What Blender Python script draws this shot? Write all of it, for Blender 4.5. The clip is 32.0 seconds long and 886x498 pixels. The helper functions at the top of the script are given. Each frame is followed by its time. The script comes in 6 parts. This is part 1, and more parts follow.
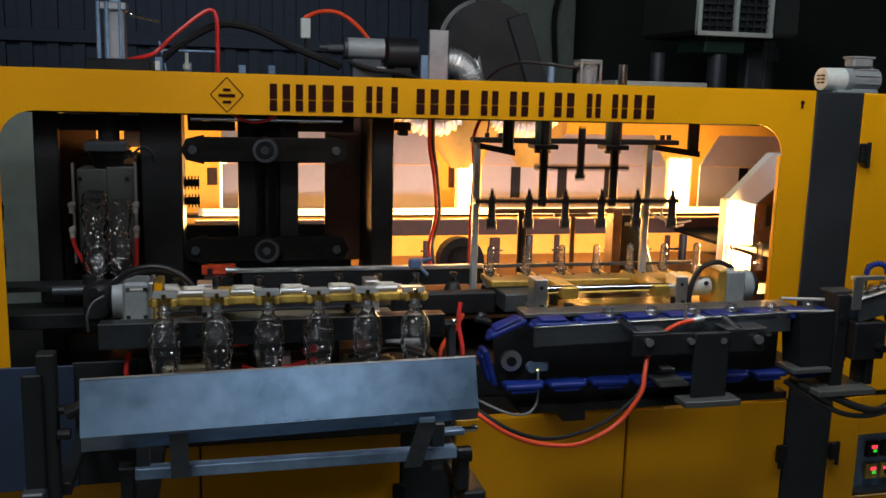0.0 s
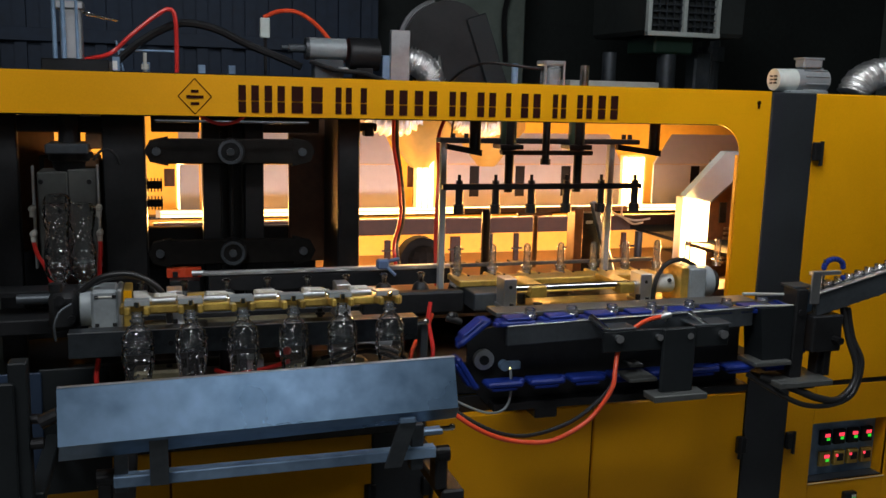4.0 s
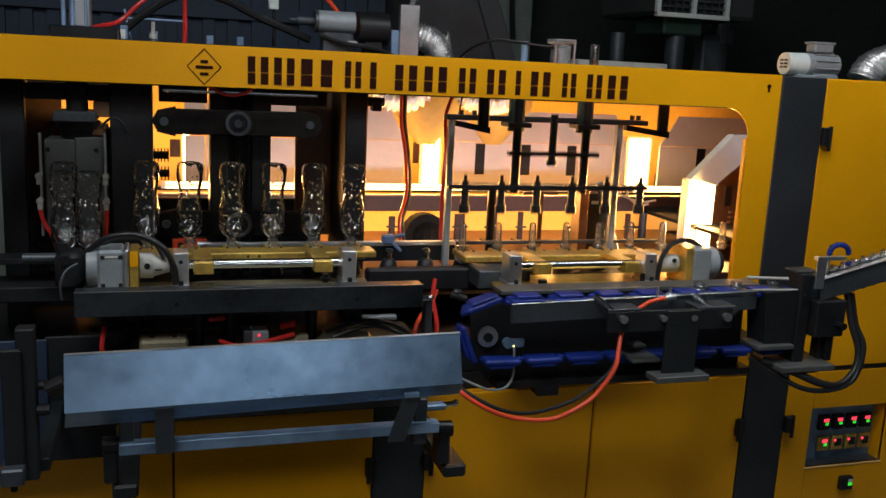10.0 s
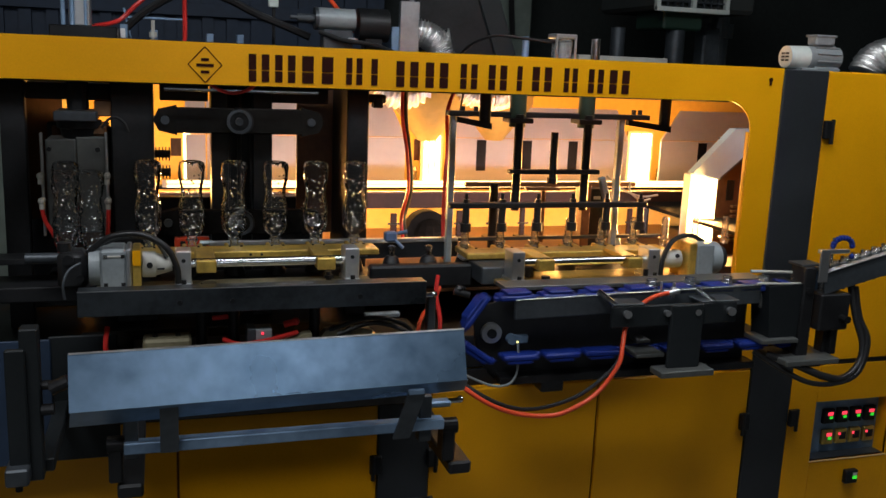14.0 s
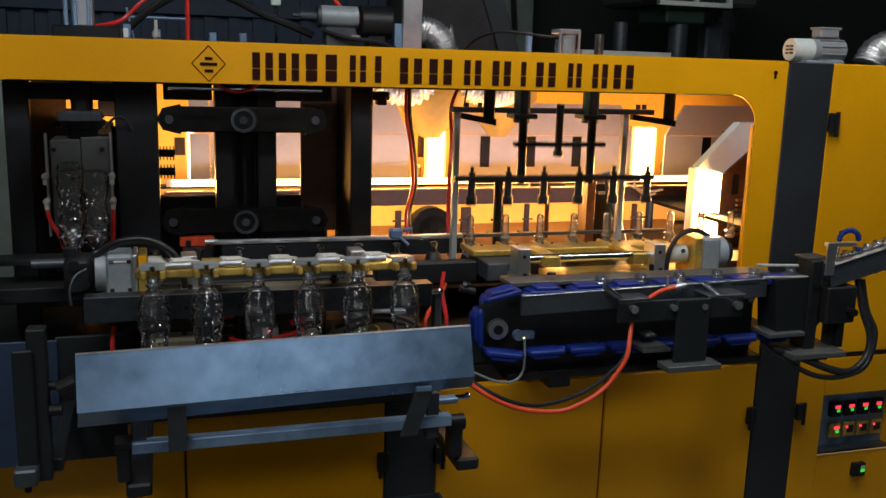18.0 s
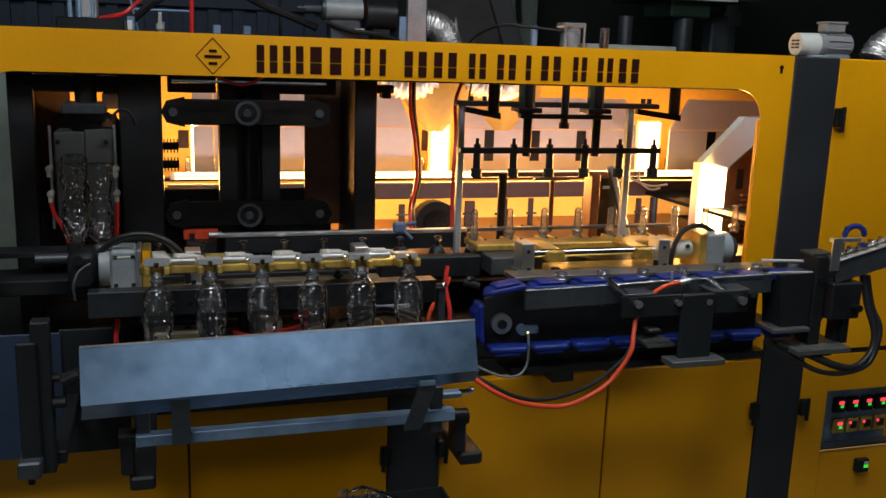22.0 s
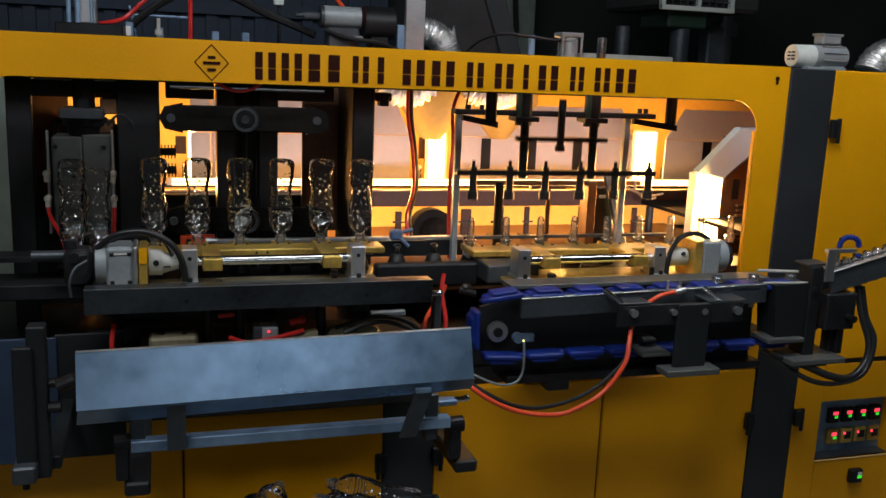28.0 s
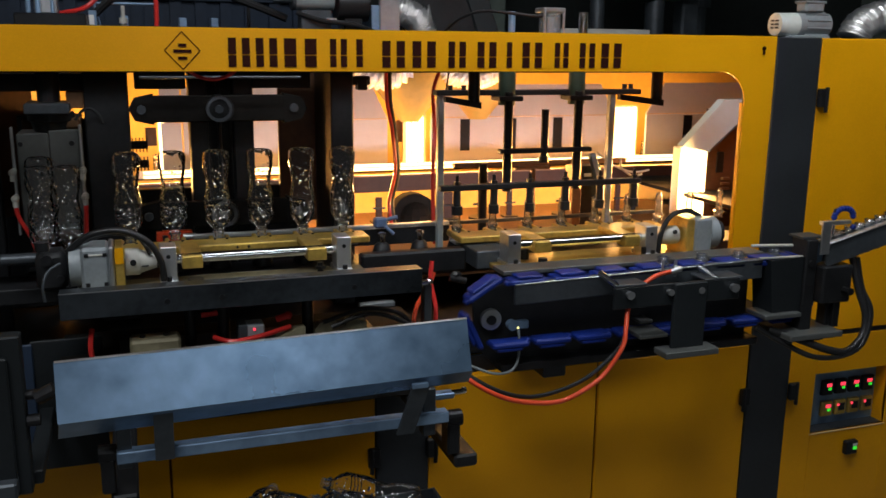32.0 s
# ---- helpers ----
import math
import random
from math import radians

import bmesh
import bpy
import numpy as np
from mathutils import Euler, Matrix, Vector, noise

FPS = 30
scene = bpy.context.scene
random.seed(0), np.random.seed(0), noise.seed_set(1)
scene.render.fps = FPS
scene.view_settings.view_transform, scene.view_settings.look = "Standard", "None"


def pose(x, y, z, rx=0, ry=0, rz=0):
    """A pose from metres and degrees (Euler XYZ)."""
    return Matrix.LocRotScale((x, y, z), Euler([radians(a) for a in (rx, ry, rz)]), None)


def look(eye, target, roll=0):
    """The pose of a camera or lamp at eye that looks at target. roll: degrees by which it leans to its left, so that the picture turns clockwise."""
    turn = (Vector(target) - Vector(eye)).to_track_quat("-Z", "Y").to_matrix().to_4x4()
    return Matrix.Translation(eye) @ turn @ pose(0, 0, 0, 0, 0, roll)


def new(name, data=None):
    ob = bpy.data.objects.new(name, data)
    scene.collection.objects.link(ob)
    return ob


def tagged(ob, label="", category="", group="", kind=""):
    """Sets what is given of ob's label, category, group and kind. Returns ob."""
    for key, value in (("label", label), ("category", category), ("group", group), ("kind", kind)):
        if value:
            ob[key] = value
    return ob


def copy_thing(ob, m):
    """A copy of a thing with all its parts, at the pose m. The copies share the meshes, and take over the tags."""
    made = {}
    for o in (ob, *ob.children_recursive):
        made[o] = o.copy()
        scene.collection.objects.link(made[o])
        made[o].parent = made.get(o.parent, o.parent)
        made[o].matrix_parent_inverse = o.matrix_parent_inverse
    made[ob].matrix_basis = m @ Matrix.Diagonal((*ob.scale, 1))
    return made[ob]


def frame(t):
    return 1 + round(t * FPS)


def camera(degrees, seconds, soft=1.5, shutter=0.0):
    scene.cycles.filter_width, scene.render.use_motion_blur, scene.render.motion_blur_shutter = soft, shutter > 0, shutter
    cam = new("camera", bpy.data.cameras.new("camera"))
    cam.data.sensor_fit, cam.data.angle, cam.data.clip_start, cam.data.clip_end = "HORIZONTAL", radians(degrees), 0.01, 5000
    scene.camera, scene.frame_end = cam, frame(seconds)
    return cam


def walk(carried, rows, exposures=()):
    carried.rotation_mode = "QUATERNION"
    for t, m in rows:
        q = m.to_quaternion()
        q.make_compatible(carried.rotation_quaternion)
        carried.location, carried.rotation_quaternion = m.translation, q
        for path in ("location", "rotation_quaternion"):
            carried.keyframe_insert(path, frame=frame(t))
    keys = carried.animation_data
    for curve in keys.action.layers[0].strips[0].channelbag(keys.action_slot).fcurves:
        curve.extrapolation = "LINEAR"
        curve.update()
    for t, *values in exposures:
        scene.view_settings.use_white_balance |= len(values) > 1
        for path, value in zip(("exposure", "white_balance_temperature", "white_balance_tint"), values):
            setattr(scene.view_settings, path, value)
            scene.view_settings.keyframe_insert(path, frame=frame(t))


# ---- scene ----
cam = camera(51.89, 32.0, shutter=0.7)
PATH = [
    (0, (-0.1305, -2.2937, 1.6674), (0.3408, -0.3797, 1.3296), 1.52),
    (0.5, (-0.1083, -2.3047, 1.6704), (0.3657, -0.3931, 1.3227), 1.02),
    (1, (-0.1580, -2.2984, 1.6774), (0.3889, -0.4056, 1.3336), 0.62),
    (1.5, (-0.1880, -2.2968, 1.6774), (0.3991, -0.4156, 1.3366), 0.92),
    (2, (-0.1927, -2.2934, 1.6774), (0.3972, -0.4128, 1.3377), 1.12),
    (2.5, (-0.1996, -2.2918, 1.6754), (0.3914, -0.4109, 1.3396), 1.52),
    (3, (-0.2002, -2.2878, 1.6774), (0.3926, -0.4074, 1.3416), 1.62),
    (3.5, (-0.2022, -2.2876, 1.6764), (0.3918, -0.4076, 1.3405), 1.42),
    (5.5, (-0.2039, -2.2724, 1.6724), (0.3865, -0.3983, 1.2995), 2.02),
    (6, (-0.2069, -2.2721, 1.6714), (0.3855, -0.3997, 1.2934), 2.02),
    (6.5, (-0.2102, -2.2749, 1.6724), (0.3829, -0.4034, 1.2906), 2.02),
    (7, (-0.2144, -2.2775, 1.6704), (0.3738, -0.4039, 1.2917), 2.42),
    (7.5, (-0.2165, -2.2783, 1.6684), (0.3707, -0.4039, 1.2917), 2.62),
    (8, (-0.2162, -2.2754, 1.6694), (0.3729, -0.4033, 1.2846), 2.72),
    (8.5, (-0.2173, -2.2763, 1.6684), (0.3727, -0.4046, 1.2826), 2.72),
    (9, (-0.2185, -2.2782, 1.6704), (0.3726, -0.4073, 1.2826), 2.82),
    (9.5, (-0.2225, -2.2778, 1.6674), (0.3706, -0.4070, 1.2825), 3.02),
    (10, (-0.2178, -2.2822, 1.6714), (0.3742, -0.4116, 1.2836), 2.82),
    (10.5, (-0.2207, -2.2810, 1.6704), (0.3721, -0.4109, 1.2817), 2.72),
    (11, (-0.2223, -2.2758, 1.6674), (0.3743, -0.4075, 1.2758), 2.72),
    (11.5, (-0.2232, -2.2748, 1.6674), (0.3716, -0.4065, 1.2726), 2.62),
    (12, (-0.2235, -2.2777, 1.6684), (0.3705, -0.4090, 1.2746), 2.62),
    (12.5, (-0.2225, -2.2778, 1.6684), (0.3715, -0.4091, 1.2746), 2.42),
    (13, (-0.2206, -2.2800, 1.6694), (0.3724, -0.4110, 1.2755), 2.42),
    (13.5, (-0.2206, -2.2800, 1.6704), (0.3722, -0.4109, 1.2767), 2.42),
    (14, (-0.2224, -2.2768, 1.6684), (0.3686, -0.4071, 1.2746), 2.32),
    (14.5, (-0.2236, -2.2787, 1.6684), (0.3701, -0.4101, 1.2738), 1.92),
    (16.5, (-0.2275, -2.2774, 1.6684), (0.3566, -0.4077, 1.2645), 1.62),
    (17, (-0.2265, -2.2775, 1.6674), (0.3566, -0.4070, 1.2656), 1.62),
    (17.5, (-0.2272, -2.2744, 1.6694), (0.3567, -0.4044, 1.2667), 1.72),
    (18, (-0.2261, -2.2735, 1.6674), (0.3570, -0.4029, 1.2666), 1.72),
    (18.5, (-0.2242, -2.2747, 1.6684), (0.3578, -0.4041, 1.2656), 1.72),
    (19, (-0.2262, -2.2745, 1.6684), (0.3558, -0.4041, 1.2646), 1.72),
    (19.5, (-0.2250, -2.2726, 1.6684), (0.3549, -0.4022, 1.2617), 1.72),
    (20, (-0.2260, -2.2725, 1.6664), (0.3540, -0.4020, 1.2606), 1.72),
    (20.5, (-0.2259, -2.2715, 1.6664), (0.3540, -0.4016, 1.2576), 1.82),
    (21, (-0.2288, -2.2693, 1.6664), (0.3504, -0.3996, 1.2554), 1.92),
    (21.5, (-0.2288, -2.2703, 1.6674), (0.3482, -0.4001, 1.2556), 1.92),
    (22, (-0.2277, -2.2684, 1.6674), (0.3491, -0.3988, 1.2527), 1.92),
    (22.5, (-0.2288, -2.2703, 1.6684), (0.3462, -0.3997, 1.2555), 1.92),
    (23, (-0.2288, -2.2703, 1.6674), (0.3471, -0.3995, 1.2567), 1.92),
    (23.5, (-0.2298, -2.2702, 1.6674), (0.3483, -0.3997, 1.2585), 2.12),
    (24, (-0.2301, -2.2732, 1.6704), (0.3487, -0.4031, 1.2608), 2.12),
    (24.5, (-0.2292, -2.2742, 1.6704), (0.3497, -0.4038, 1.2627), 2.12),
    (25, (-0.2293, -2.2752, 1.6684), (0.3517, -0.4048, 1.2636), 2.12),
    (25.5, (-0.2294, -2.2772, 1.6694), (0.3515, -0.4068, 1.2646), 2.12),
    (27.5, (-0.2310, -2.2721, 1.6704), (0.3551, -0.4022, 1.2705), 2.42),
    (28, (-0.2320, -2.2720, 1.6684), (0.3550, -0.4019, 1.2706), 2.42),
    (28.5, (-0.2309, -2.2711, 1.6694), (0.3570, -0.4011, 1.2726), 2.42),
    (29, (-0.2299, -2.2712, 1.6684), (0.3591, -0.4011, 1.2736), 2.32),
    (29.5, (-0.2291, -2.2732, 1.6694), (0.3609, -0.4033, 1.2756), 2.32),
    (30, (-0.2288, -2.2703, 1.6704), (0.3640, -0.4010, 1.2777), 2.22),
    (30.5, (-0.2289, -2.2472, 1.6664), (0.3680, -0.3798, 1.2706), 1.82),
    (31, (-0.2415, -2.2300, 1.6664), (0.3552, -0.3654, 1.2575), 1.92),
    (31.5, (-0.2305, -2.2189, 1.6644), (0.3698, -0.3588, 1.2406), 1.52),
    (32, (-0.2450, -2.1896, 1.6694), (0.3961, -0.3467, 1.2305), 0.62),
]
walk(cam, [(t, look(e, g, r)) for t, e, g, r in PATH])

from mathutils import geometry

# ---- world, lamps, exposure ----
world = bpy.data.worlds.new("hall_air")
scene.world = world
world.use_nodes = True
world.node_tree.nodes["Background"].inputs[0].default_value = (0.45, 0.55, 0.7, 1)
world.node_tree.nodes["Background"].inputs[1].default_value = 0.05
scene.view_settings.exposure = 0.04


def area_lamp(name, eye, target, sx, sy, watts, colour):
    data = bpy.data.lights.new(name, "AREA")
    data.shape, data.size, data.size_y, data.energy, data.color = "RECTANGLE", sx, sy, watts, colour
    ob = new(name, data)
    ob.matrix_world = look(eye, target)
    return ob


HALOGEN = (1.0, 0.47, 0.12)
# hall lamps out of view, assumed in front of the machine and over it
area_lamp("hall_light", (-1.3, -2.6, 4.3), (-0.2, -0.3, 1.0), 1.6, 0.8, 62, (0.92, 0.96, 1.0))
area_lamp("hall_light", (1.1, -0.8, 2.9), (1.1, 0.0, 1.5), 2.2, 0.14, 22, (0.90, 0.95, 1.0))
# unseen helper: its reflection makes the chute's pale patch, and it fills the doors
area_lamp("hall_light", (0.42, -5.2, 2.35), (0.3, 0.0, 1.0), 1.1, 0.30, 6.5, (0.88, 0.94, 1.0))
# area lamps: heater tubes and chain's turn, plus added fill behind and under covers
area_lamp("heater_and_fill_light", (0.8, 1.40, 1.30), (0.8, 1.70, 1.50), 3.0, 0.12, 12, HALOGEN)
area_lamp("heater_and_fill_light", (0.80, 1.12, 1.207), (0.80, 0.2, 1.17), 2.3, 0.018, 28, HALOGEN)
area_lamp("heater_and_fill_light", (0.975, 1.10, 1.118), (0.975, 1.30, 1.02), 1.9, 0.02, 3.4, HALOGEN)
# unseen pinkish fill, added to brighten the oven covers
area_lamp("heater_and_fill_light", (1.0, 0.68, 1.05), (1.0, 1.3, 1.42), 2.6, 0.06, 6.0, (1.0, 0.82, 0.82))
area_lamp("heater_and_fill_light", (1.69, 0.60, 1.19), (1.0, 0.0, 1.13), 0.10, 0.18, 26, HALOGEN)

# ---- materials ----


def material(name, colour, rough=0.5, metal=0.0, vary=0.12, scale=6.0, bump=0.0, fine=60.0, coat=0.0, second=None, spec=0.5):
    """A painted, metal or plastic surface with stains at two scales, uneven gloss and fine relief."""
    m = bpy.data.materials.new(name)
    m.use_nodes = True
    nt = m.node_tree
    b = nt.nodes["Principled BSDF"]
    b.inputs["Metallic"].default_value = metal
    b.inputs["Coat Weight"].default_value = coat
    b.inputs["Specular IOR Level"].default_value = spec
    tc = nt.nodes.new("ShaderNodeTexCoord")
    oi = nt.nodes.new("ShaderNodeObjectInfo")
    add = nt.nodes.new("ShaderNodeVectorMath")
    nt.links.new(tc.outputs["Object"], add.inputs[0])
    nt.links.new(oi.outputs["Random"], add.inputs[1])
    n1 = nt.nodes.new("ShaderNodeTexNoise")
    n1.inputs["Scale"].default_value, n1.inputs["Detail"].default_value = scale, 5
    n2 = nt.nodes.new("ShaderNodeTexNoise")
    n2.inputs["Scale"].default_value, n2.inputs["Detail"].default_value = fine, 3
    for n in (n1, n2):
        nt.links.new(add.outputs[0], n.inputs["Vector"])
    mixf = nt.nodes.new("ShaderNodeMath")
    mixf.operation = "MULTIPLY_ADD"
    nt.links.new(n2.outputs[0], mixf.inputs[0])
    mixf.inputs[1].default_value = 0.35
    nt.links.new(n1.outputs[0], mixf.inputs[2])
    ramp = nt.nodes.new("ShaderNodeValToRGB")
    lo = [c * (1 - vary * 1.6) for c in (second or colour)] + [1]
    hi = [min(1, c * (1 + vary)) for c in colour] + [1]
    ramp.color_ramp.elements[0].position, ramp.color_ramp.elements[0].color = 0.42, lo
    ramp.color_ramp.elements[1].position, ramp.color_ramp.elements[1].color = 0.85, hi
    nt.links.new(mixf.outputs[0], ramp.inputs[0])
    nt.links.new(ramp.outputs[0], b.inputs["Base Color"])
    rr = nt.nodes.new("ShaderNodeMapRange")
    rr.inputs["To Min"].default_value, rr.inputs["To Max"].default_value = max(0.02, rough - 0.1), min(1, rough + 0.12)
    nt.links.new(n1.outputs[0], rr.inputs["Value"])
    nt.links.new(rr.outputs[0], b.inputs["Roughness"])
    if bump:
        bp = nt.nodes.new("ShaderNodeBump")
        bp.inputs["Strength"].default_value, bp.inputs["Distance"].default_value = bump, 0.002
        nt.links.new(n2.outputs[0], bp.inputs["Height"])
        nt.links.new(bp.outputs[0], b.inputs["Normal"])
    return m


def glowing(name, colour, strength):
    m = bpy.data.materials.new(name)
    m.use_nodes = True
    b = m.node_tree.nodes["Principled BSDF"]
    b.inputs["Base Color"].default_value = (*colour, 1)
    b.inputs["Emission Color"].default_value = (*colour, 1)
    b.inputs["Emission Strength"].default_value = strength
    return m


def clear(name, tint, gloss_rough=0.06, dimple=0.0, scale=70.0, body=0.04, ior=1.57, deep=0.004, least_gloss=0.11, domes=False):
    """Thin clear plastic: see-through, with gloss by Fresnel on a dimpled skin; domes are small mirror-bright studs
    added for glints.
    """
    m = bpy.data.materials.new(name)
    m.use_nodes = True
    nt = m.node_tree
    nt.nodes.remove(nt.nodes["Principled BSDF"])
    out = nt.nodes["Material Output"]
    tr = nt.nodes.new("ShaderNodeBsdfTransparent")
    tr.inputs[0].default_value = (*tint, 1)
    gl = nt.nodes.new("ShaderNodeBsdfGlossy")
    gl.inputs["Roughness"].default_value = gloss_rough
    df = nt.nodes.new("ShaderNodeBsdfDiffuse")
    df.inputs[0].default_value = (0.75, 0.8, 0.82, 1)
    m0 = nt.nodes.new("ShaderNodeMixShader")
    m0.inputs[0].default_value = body
    mx = nt.nodes.new("ShaderNodeMixShader")
    fr = nt.nodes.new("ShaderNodeFresnel")
    fr.inputs["IOR"].default_value = ior
    vo = nt.nodes.new("ShaderNodeTexVoronoi")
    vo.inputs["Scale"].default_value = scale
    tc = nt.nodes.new("ShaderNodeTexCoord")
    nt.links.new(tc.outputs["Object"], vo.inputs["Vector"])
    bp = nt.nodes.new("ShaderNodeBump")
    bp.inputs["Strength"].default_value, bp.inputs["Distance"].default_value = dimple, deep
    if domes:
        dome = nt.nodes.new("ShaderNodeMapRange")
        dome.interpolation_type = "SMOOTHSTEP"
        dome.inputs["From Max"].default_value, dome.inputs["To Min"].default_value, dome.inputs["To Max"].default_value = 0.55, 1.0, 0.0
        nt.links.new(vo.outputs["Distance"], dome.inputs["Value"])
        nt.links.new(dome.outputs[0], bp.inputs["Height"])
        stud = nt.nodes.new("ShaderNodeMapRange")
        stud.inputs["From Min"].default_value, stud.inputs["From Max"].default_value = 0.25, 0.20
        stud.inputs["To Max"].default_value = least_gloss
        nt.links.new(vo.outputs["Distance"], stud.inputs["Value"])
    else:
        nt.links.new(vo.outputs["Distance"], bp.inputs["Height"])
    nt.links.new(bp.outputs[0], gl.inputs["Normal"])
    nt.links.new(tr.outputs[0], m0.inputs[1])
    nt.links.new(df.outputs[0], m0.inputs[2])
    least = nt.nodes.new("ShaderNodeMath")
    least.operation = "MAXIMUM"
    least.inputs[1].default_value = least_gloss
    nt.links.new(fr.outputs[0], least.inputs[0])
    if domes:
        nt.links.new(stud.outputs[0], least.inputs[1])
    nt.links.new(least.outputs[0], mx.inputs[0])
    nt.links.new(m0.outputs[0], mx.inputs[1])
    nt.links.new(gl.outputs[0], mx.inputs[2])
    nt.links.new(mx.outputs[0], out.inputs[0])
    return m


YELLOW = material("yellow_paint", (0.80, 0.355, 0.003), 0.36, 0, 0.07, 3.0, 0.03, 220, 0.04, None, 0.3)
POSTPAINT = material("charcoal_post_paint", (0.021, 0.024, 0.028), 0.5, 0, 0.2, 5, 0.05, 160)
BEIGE = material("worn_beige_plate", (0.30, 0.27, 0.17), 0.45, 0.2, 0.2, 9, 0.04, 60, 0, (0.18, 0.15, 0.09))
CHANNEL = material("dark_channel_steel", (0.040, 0.047, 0.054), 0.30, 0.55, 0.35, 5.0, 0.05, 60, 0, (0.018, 0.022, 0.026))
CHARCOAL = material("charcoal_paint", (0.014, 0.017, 0.019), 0.48, 0, 0.2, 5, 0.05, 160, 0, None, 0.3)
BLACK = material("black_steel", (0.0145, 0.015, 0.0165), 0.44, 0.1, 0.3, 8, 0.05, 90, 0, None, 0.33)
BLACKOX = material("blackened_steel", (0.028, 0.028, 0.030), 0.34, 0.7, 0.3, 12, 0.05, 120)
RUBBER = material("black_rubber", (0.012, 0.012, 0.013), 0.4, 0, 0.2, 9)
SHEET = material("cold_rolled_sheet", (0.25, 0.37, 0.53), 0.38, 0.4, 0.22, 5.0, 0.04, 28, 0, (0.14, 0.22, 0.34))
# pale mottling imitates the uneven sheen of the sheet
CHUTE = material("mottled_cold_rolled_sheet", (0.27, 0.41, 0.60), 0.29, 0.65, 0.2, 3.0, 0.06, 22, 0, (0.10, 0.19, 0.31))
# near-black and glossless, so that lamp glare doesn't show on it
DULLBLACK = material("dull_black_steel", (0.012, 0.011, 0.010), 0.9, 0, 0.3, 8, 0.1, 60, 0, None, 0.1)
MOULD = material("mould_steel", (0.115, 0.12, 0.115), 0.4, 0.35, 0.15, 8, 0.04, 60)
SHEETDARK = material("dull_sheet", (0.075, 0.086, 0.098), 0.42, 0.5, 0.25, 6.0, 0.05, 60)
ALU = material("machined_aluminium", (0.62, 0.63, 0.65), 0.34, 0.9, 0.10, 12, 0.05, 120)
CHROME = material("chromed_rod", (0.72, 0.72, 0.72), 0.14, 1.0, 0.08, 10)
ZINC = material("yellow_zinc_plate", (0.62, 0.415, 0.09), 0.32, 0.55, 0.18, 9, 0.04, 80, 0, (0.34, 0.22, 0.06))
MOTOR = material("grey_motor_enamel", (0.27, 0.30, 0.315), 0.4, 0.1, 0.14, 10, 0.04, 100)
OFFWHITE = material("ivory_plastic", (0.52, 0.51, 0.46), 0.4, 0, 0.10, 12)
BLUE = material("blue_plastic", (0.006, 0.024, 0.20), 0.5, 0, 0.18, 14, 0.05, 80, 0, None, 0.35)
ORANGE = material("orange_air_hose", (0.80, 0.085, 0.03), 0.28, 0, 0.10, 10)
REDHOSE = material("red_air_hose", (0.62, 0.03, 0.025), 0.3, 0, 0.12, 10)
OVEN = material("white_oven_sheet", (0.80, 0.76, 0.74), 0.5, 0.0, 0.05, 3.0, 0.03, 40)
# yellow sheet with the amber of the oven lamps put into the colour
OVENYEL = material("amber_glow_sheet", (0.82, 0.52, 0.11), 0.5, 0, 0.10, 2.5, 0.03, 40)
# the lit cream tone near the lamps is put into this colour
CREAM = material("cream_glow_sheet", (0.80, 0.58, 0.28), 0.5, 0, 0.10, 2.5, 0.03, 40)
# white hood; the blue of the hall light is put into the colour
HOODBLUE = material("blue_lit_white", (0.52, 0.74, 0.92), 0.5, 0, 0.06, 3.0, 0.03, 40)
# these two partly stand for dim heater glow on dark steel, put into the colour
SHIELD = material("dark_red_brown", (0.040, 0.013, 0.007), 0.55, 0.2, 0.3, 6, 0.06, 50)
SHIELD2 = material("dull_brown_sheet", (0.10, 0.045, 0.022), 0.5, 0.3, 0.3, 6, 0.06, 50)
BROWN = material("brown_steel", (0.20, 0.105, 0.05), 0.45, 0.4, 0.25, 5, 0.06, 60)
FOIL = material("crinkled_foil", (0.93, 0.92, 0.91), 0.40, 1.0, 0.08, 30, 0.9, 60)
HALLBLUE = material("blue_wall_sheet", (0.020, 0.038, 0.075), 0.55, 0.1, 0.25, 1.5, 0.05, 20)
HALLGREY = material("grey_green_plaster", (0.155, 0.19, 0.165), 0.8, 0, 0.2, 1.2, 0.1, 25)
# darker plaster; the background's dim shade is put into the colour
HALLDARK = material("dim_dark_plaster", (0.024, 0.029, 0.028), 0.85, 0, 0.3, 1.2, 0.1, 25)
CONCRETE = material("hall_concrete", (0.20, 0.20, 0.19), 0.75, 0, 0.25, 1.5, 0.2, 30)
PALE = material("pale_grey_enamel", (0.55, 0.60, 0.57), 0.45, 0, 0.12, 4)
PET = clear("clear_plastic", (0.995, 0.996, 0.998), 0.028, 1.0, 64, 0.010, 1.34, 0.0034, 0.95, True)
PREFORM = clear("clear_preform_plastic", (0.86, 0.87, 0.87), 0.07, 0.5, 60, 0.08, 1.6, 0.004, 0.22)
TUBE = glowing("halogen_tube", (1.0, 0.66, 0.28), 5)
FILAMENT = glowing("hot_lamp_bank", (1.0, 0.74, 0.36), 9)
LEDRED = glowing("red_digits", (1.0, 0.05, 0.09), 1.3)
LEDGREEN = glowing("green_digits", (0.05, 0.9, 0.05), 0.7)
LEDSPOT = glowing("sensor_light", (1.0, 0.9, 0.3), 2.0)
BROWNINK = material("dark_brown_cut", (0.030, 0.007, 0.004), 0.7, 0, 0.1, 20, 0, 60, 0, None, 0.08)
LABELW = material("paper_label", (0.7, 0.7, 0.68), 0.6, 0, 0.08, 30)
SEAM = material("shadowed_joint", (0.12, 0.03, 0.008), 0.7, 0, 0.1, 20)

# ---- mesh helpers ----


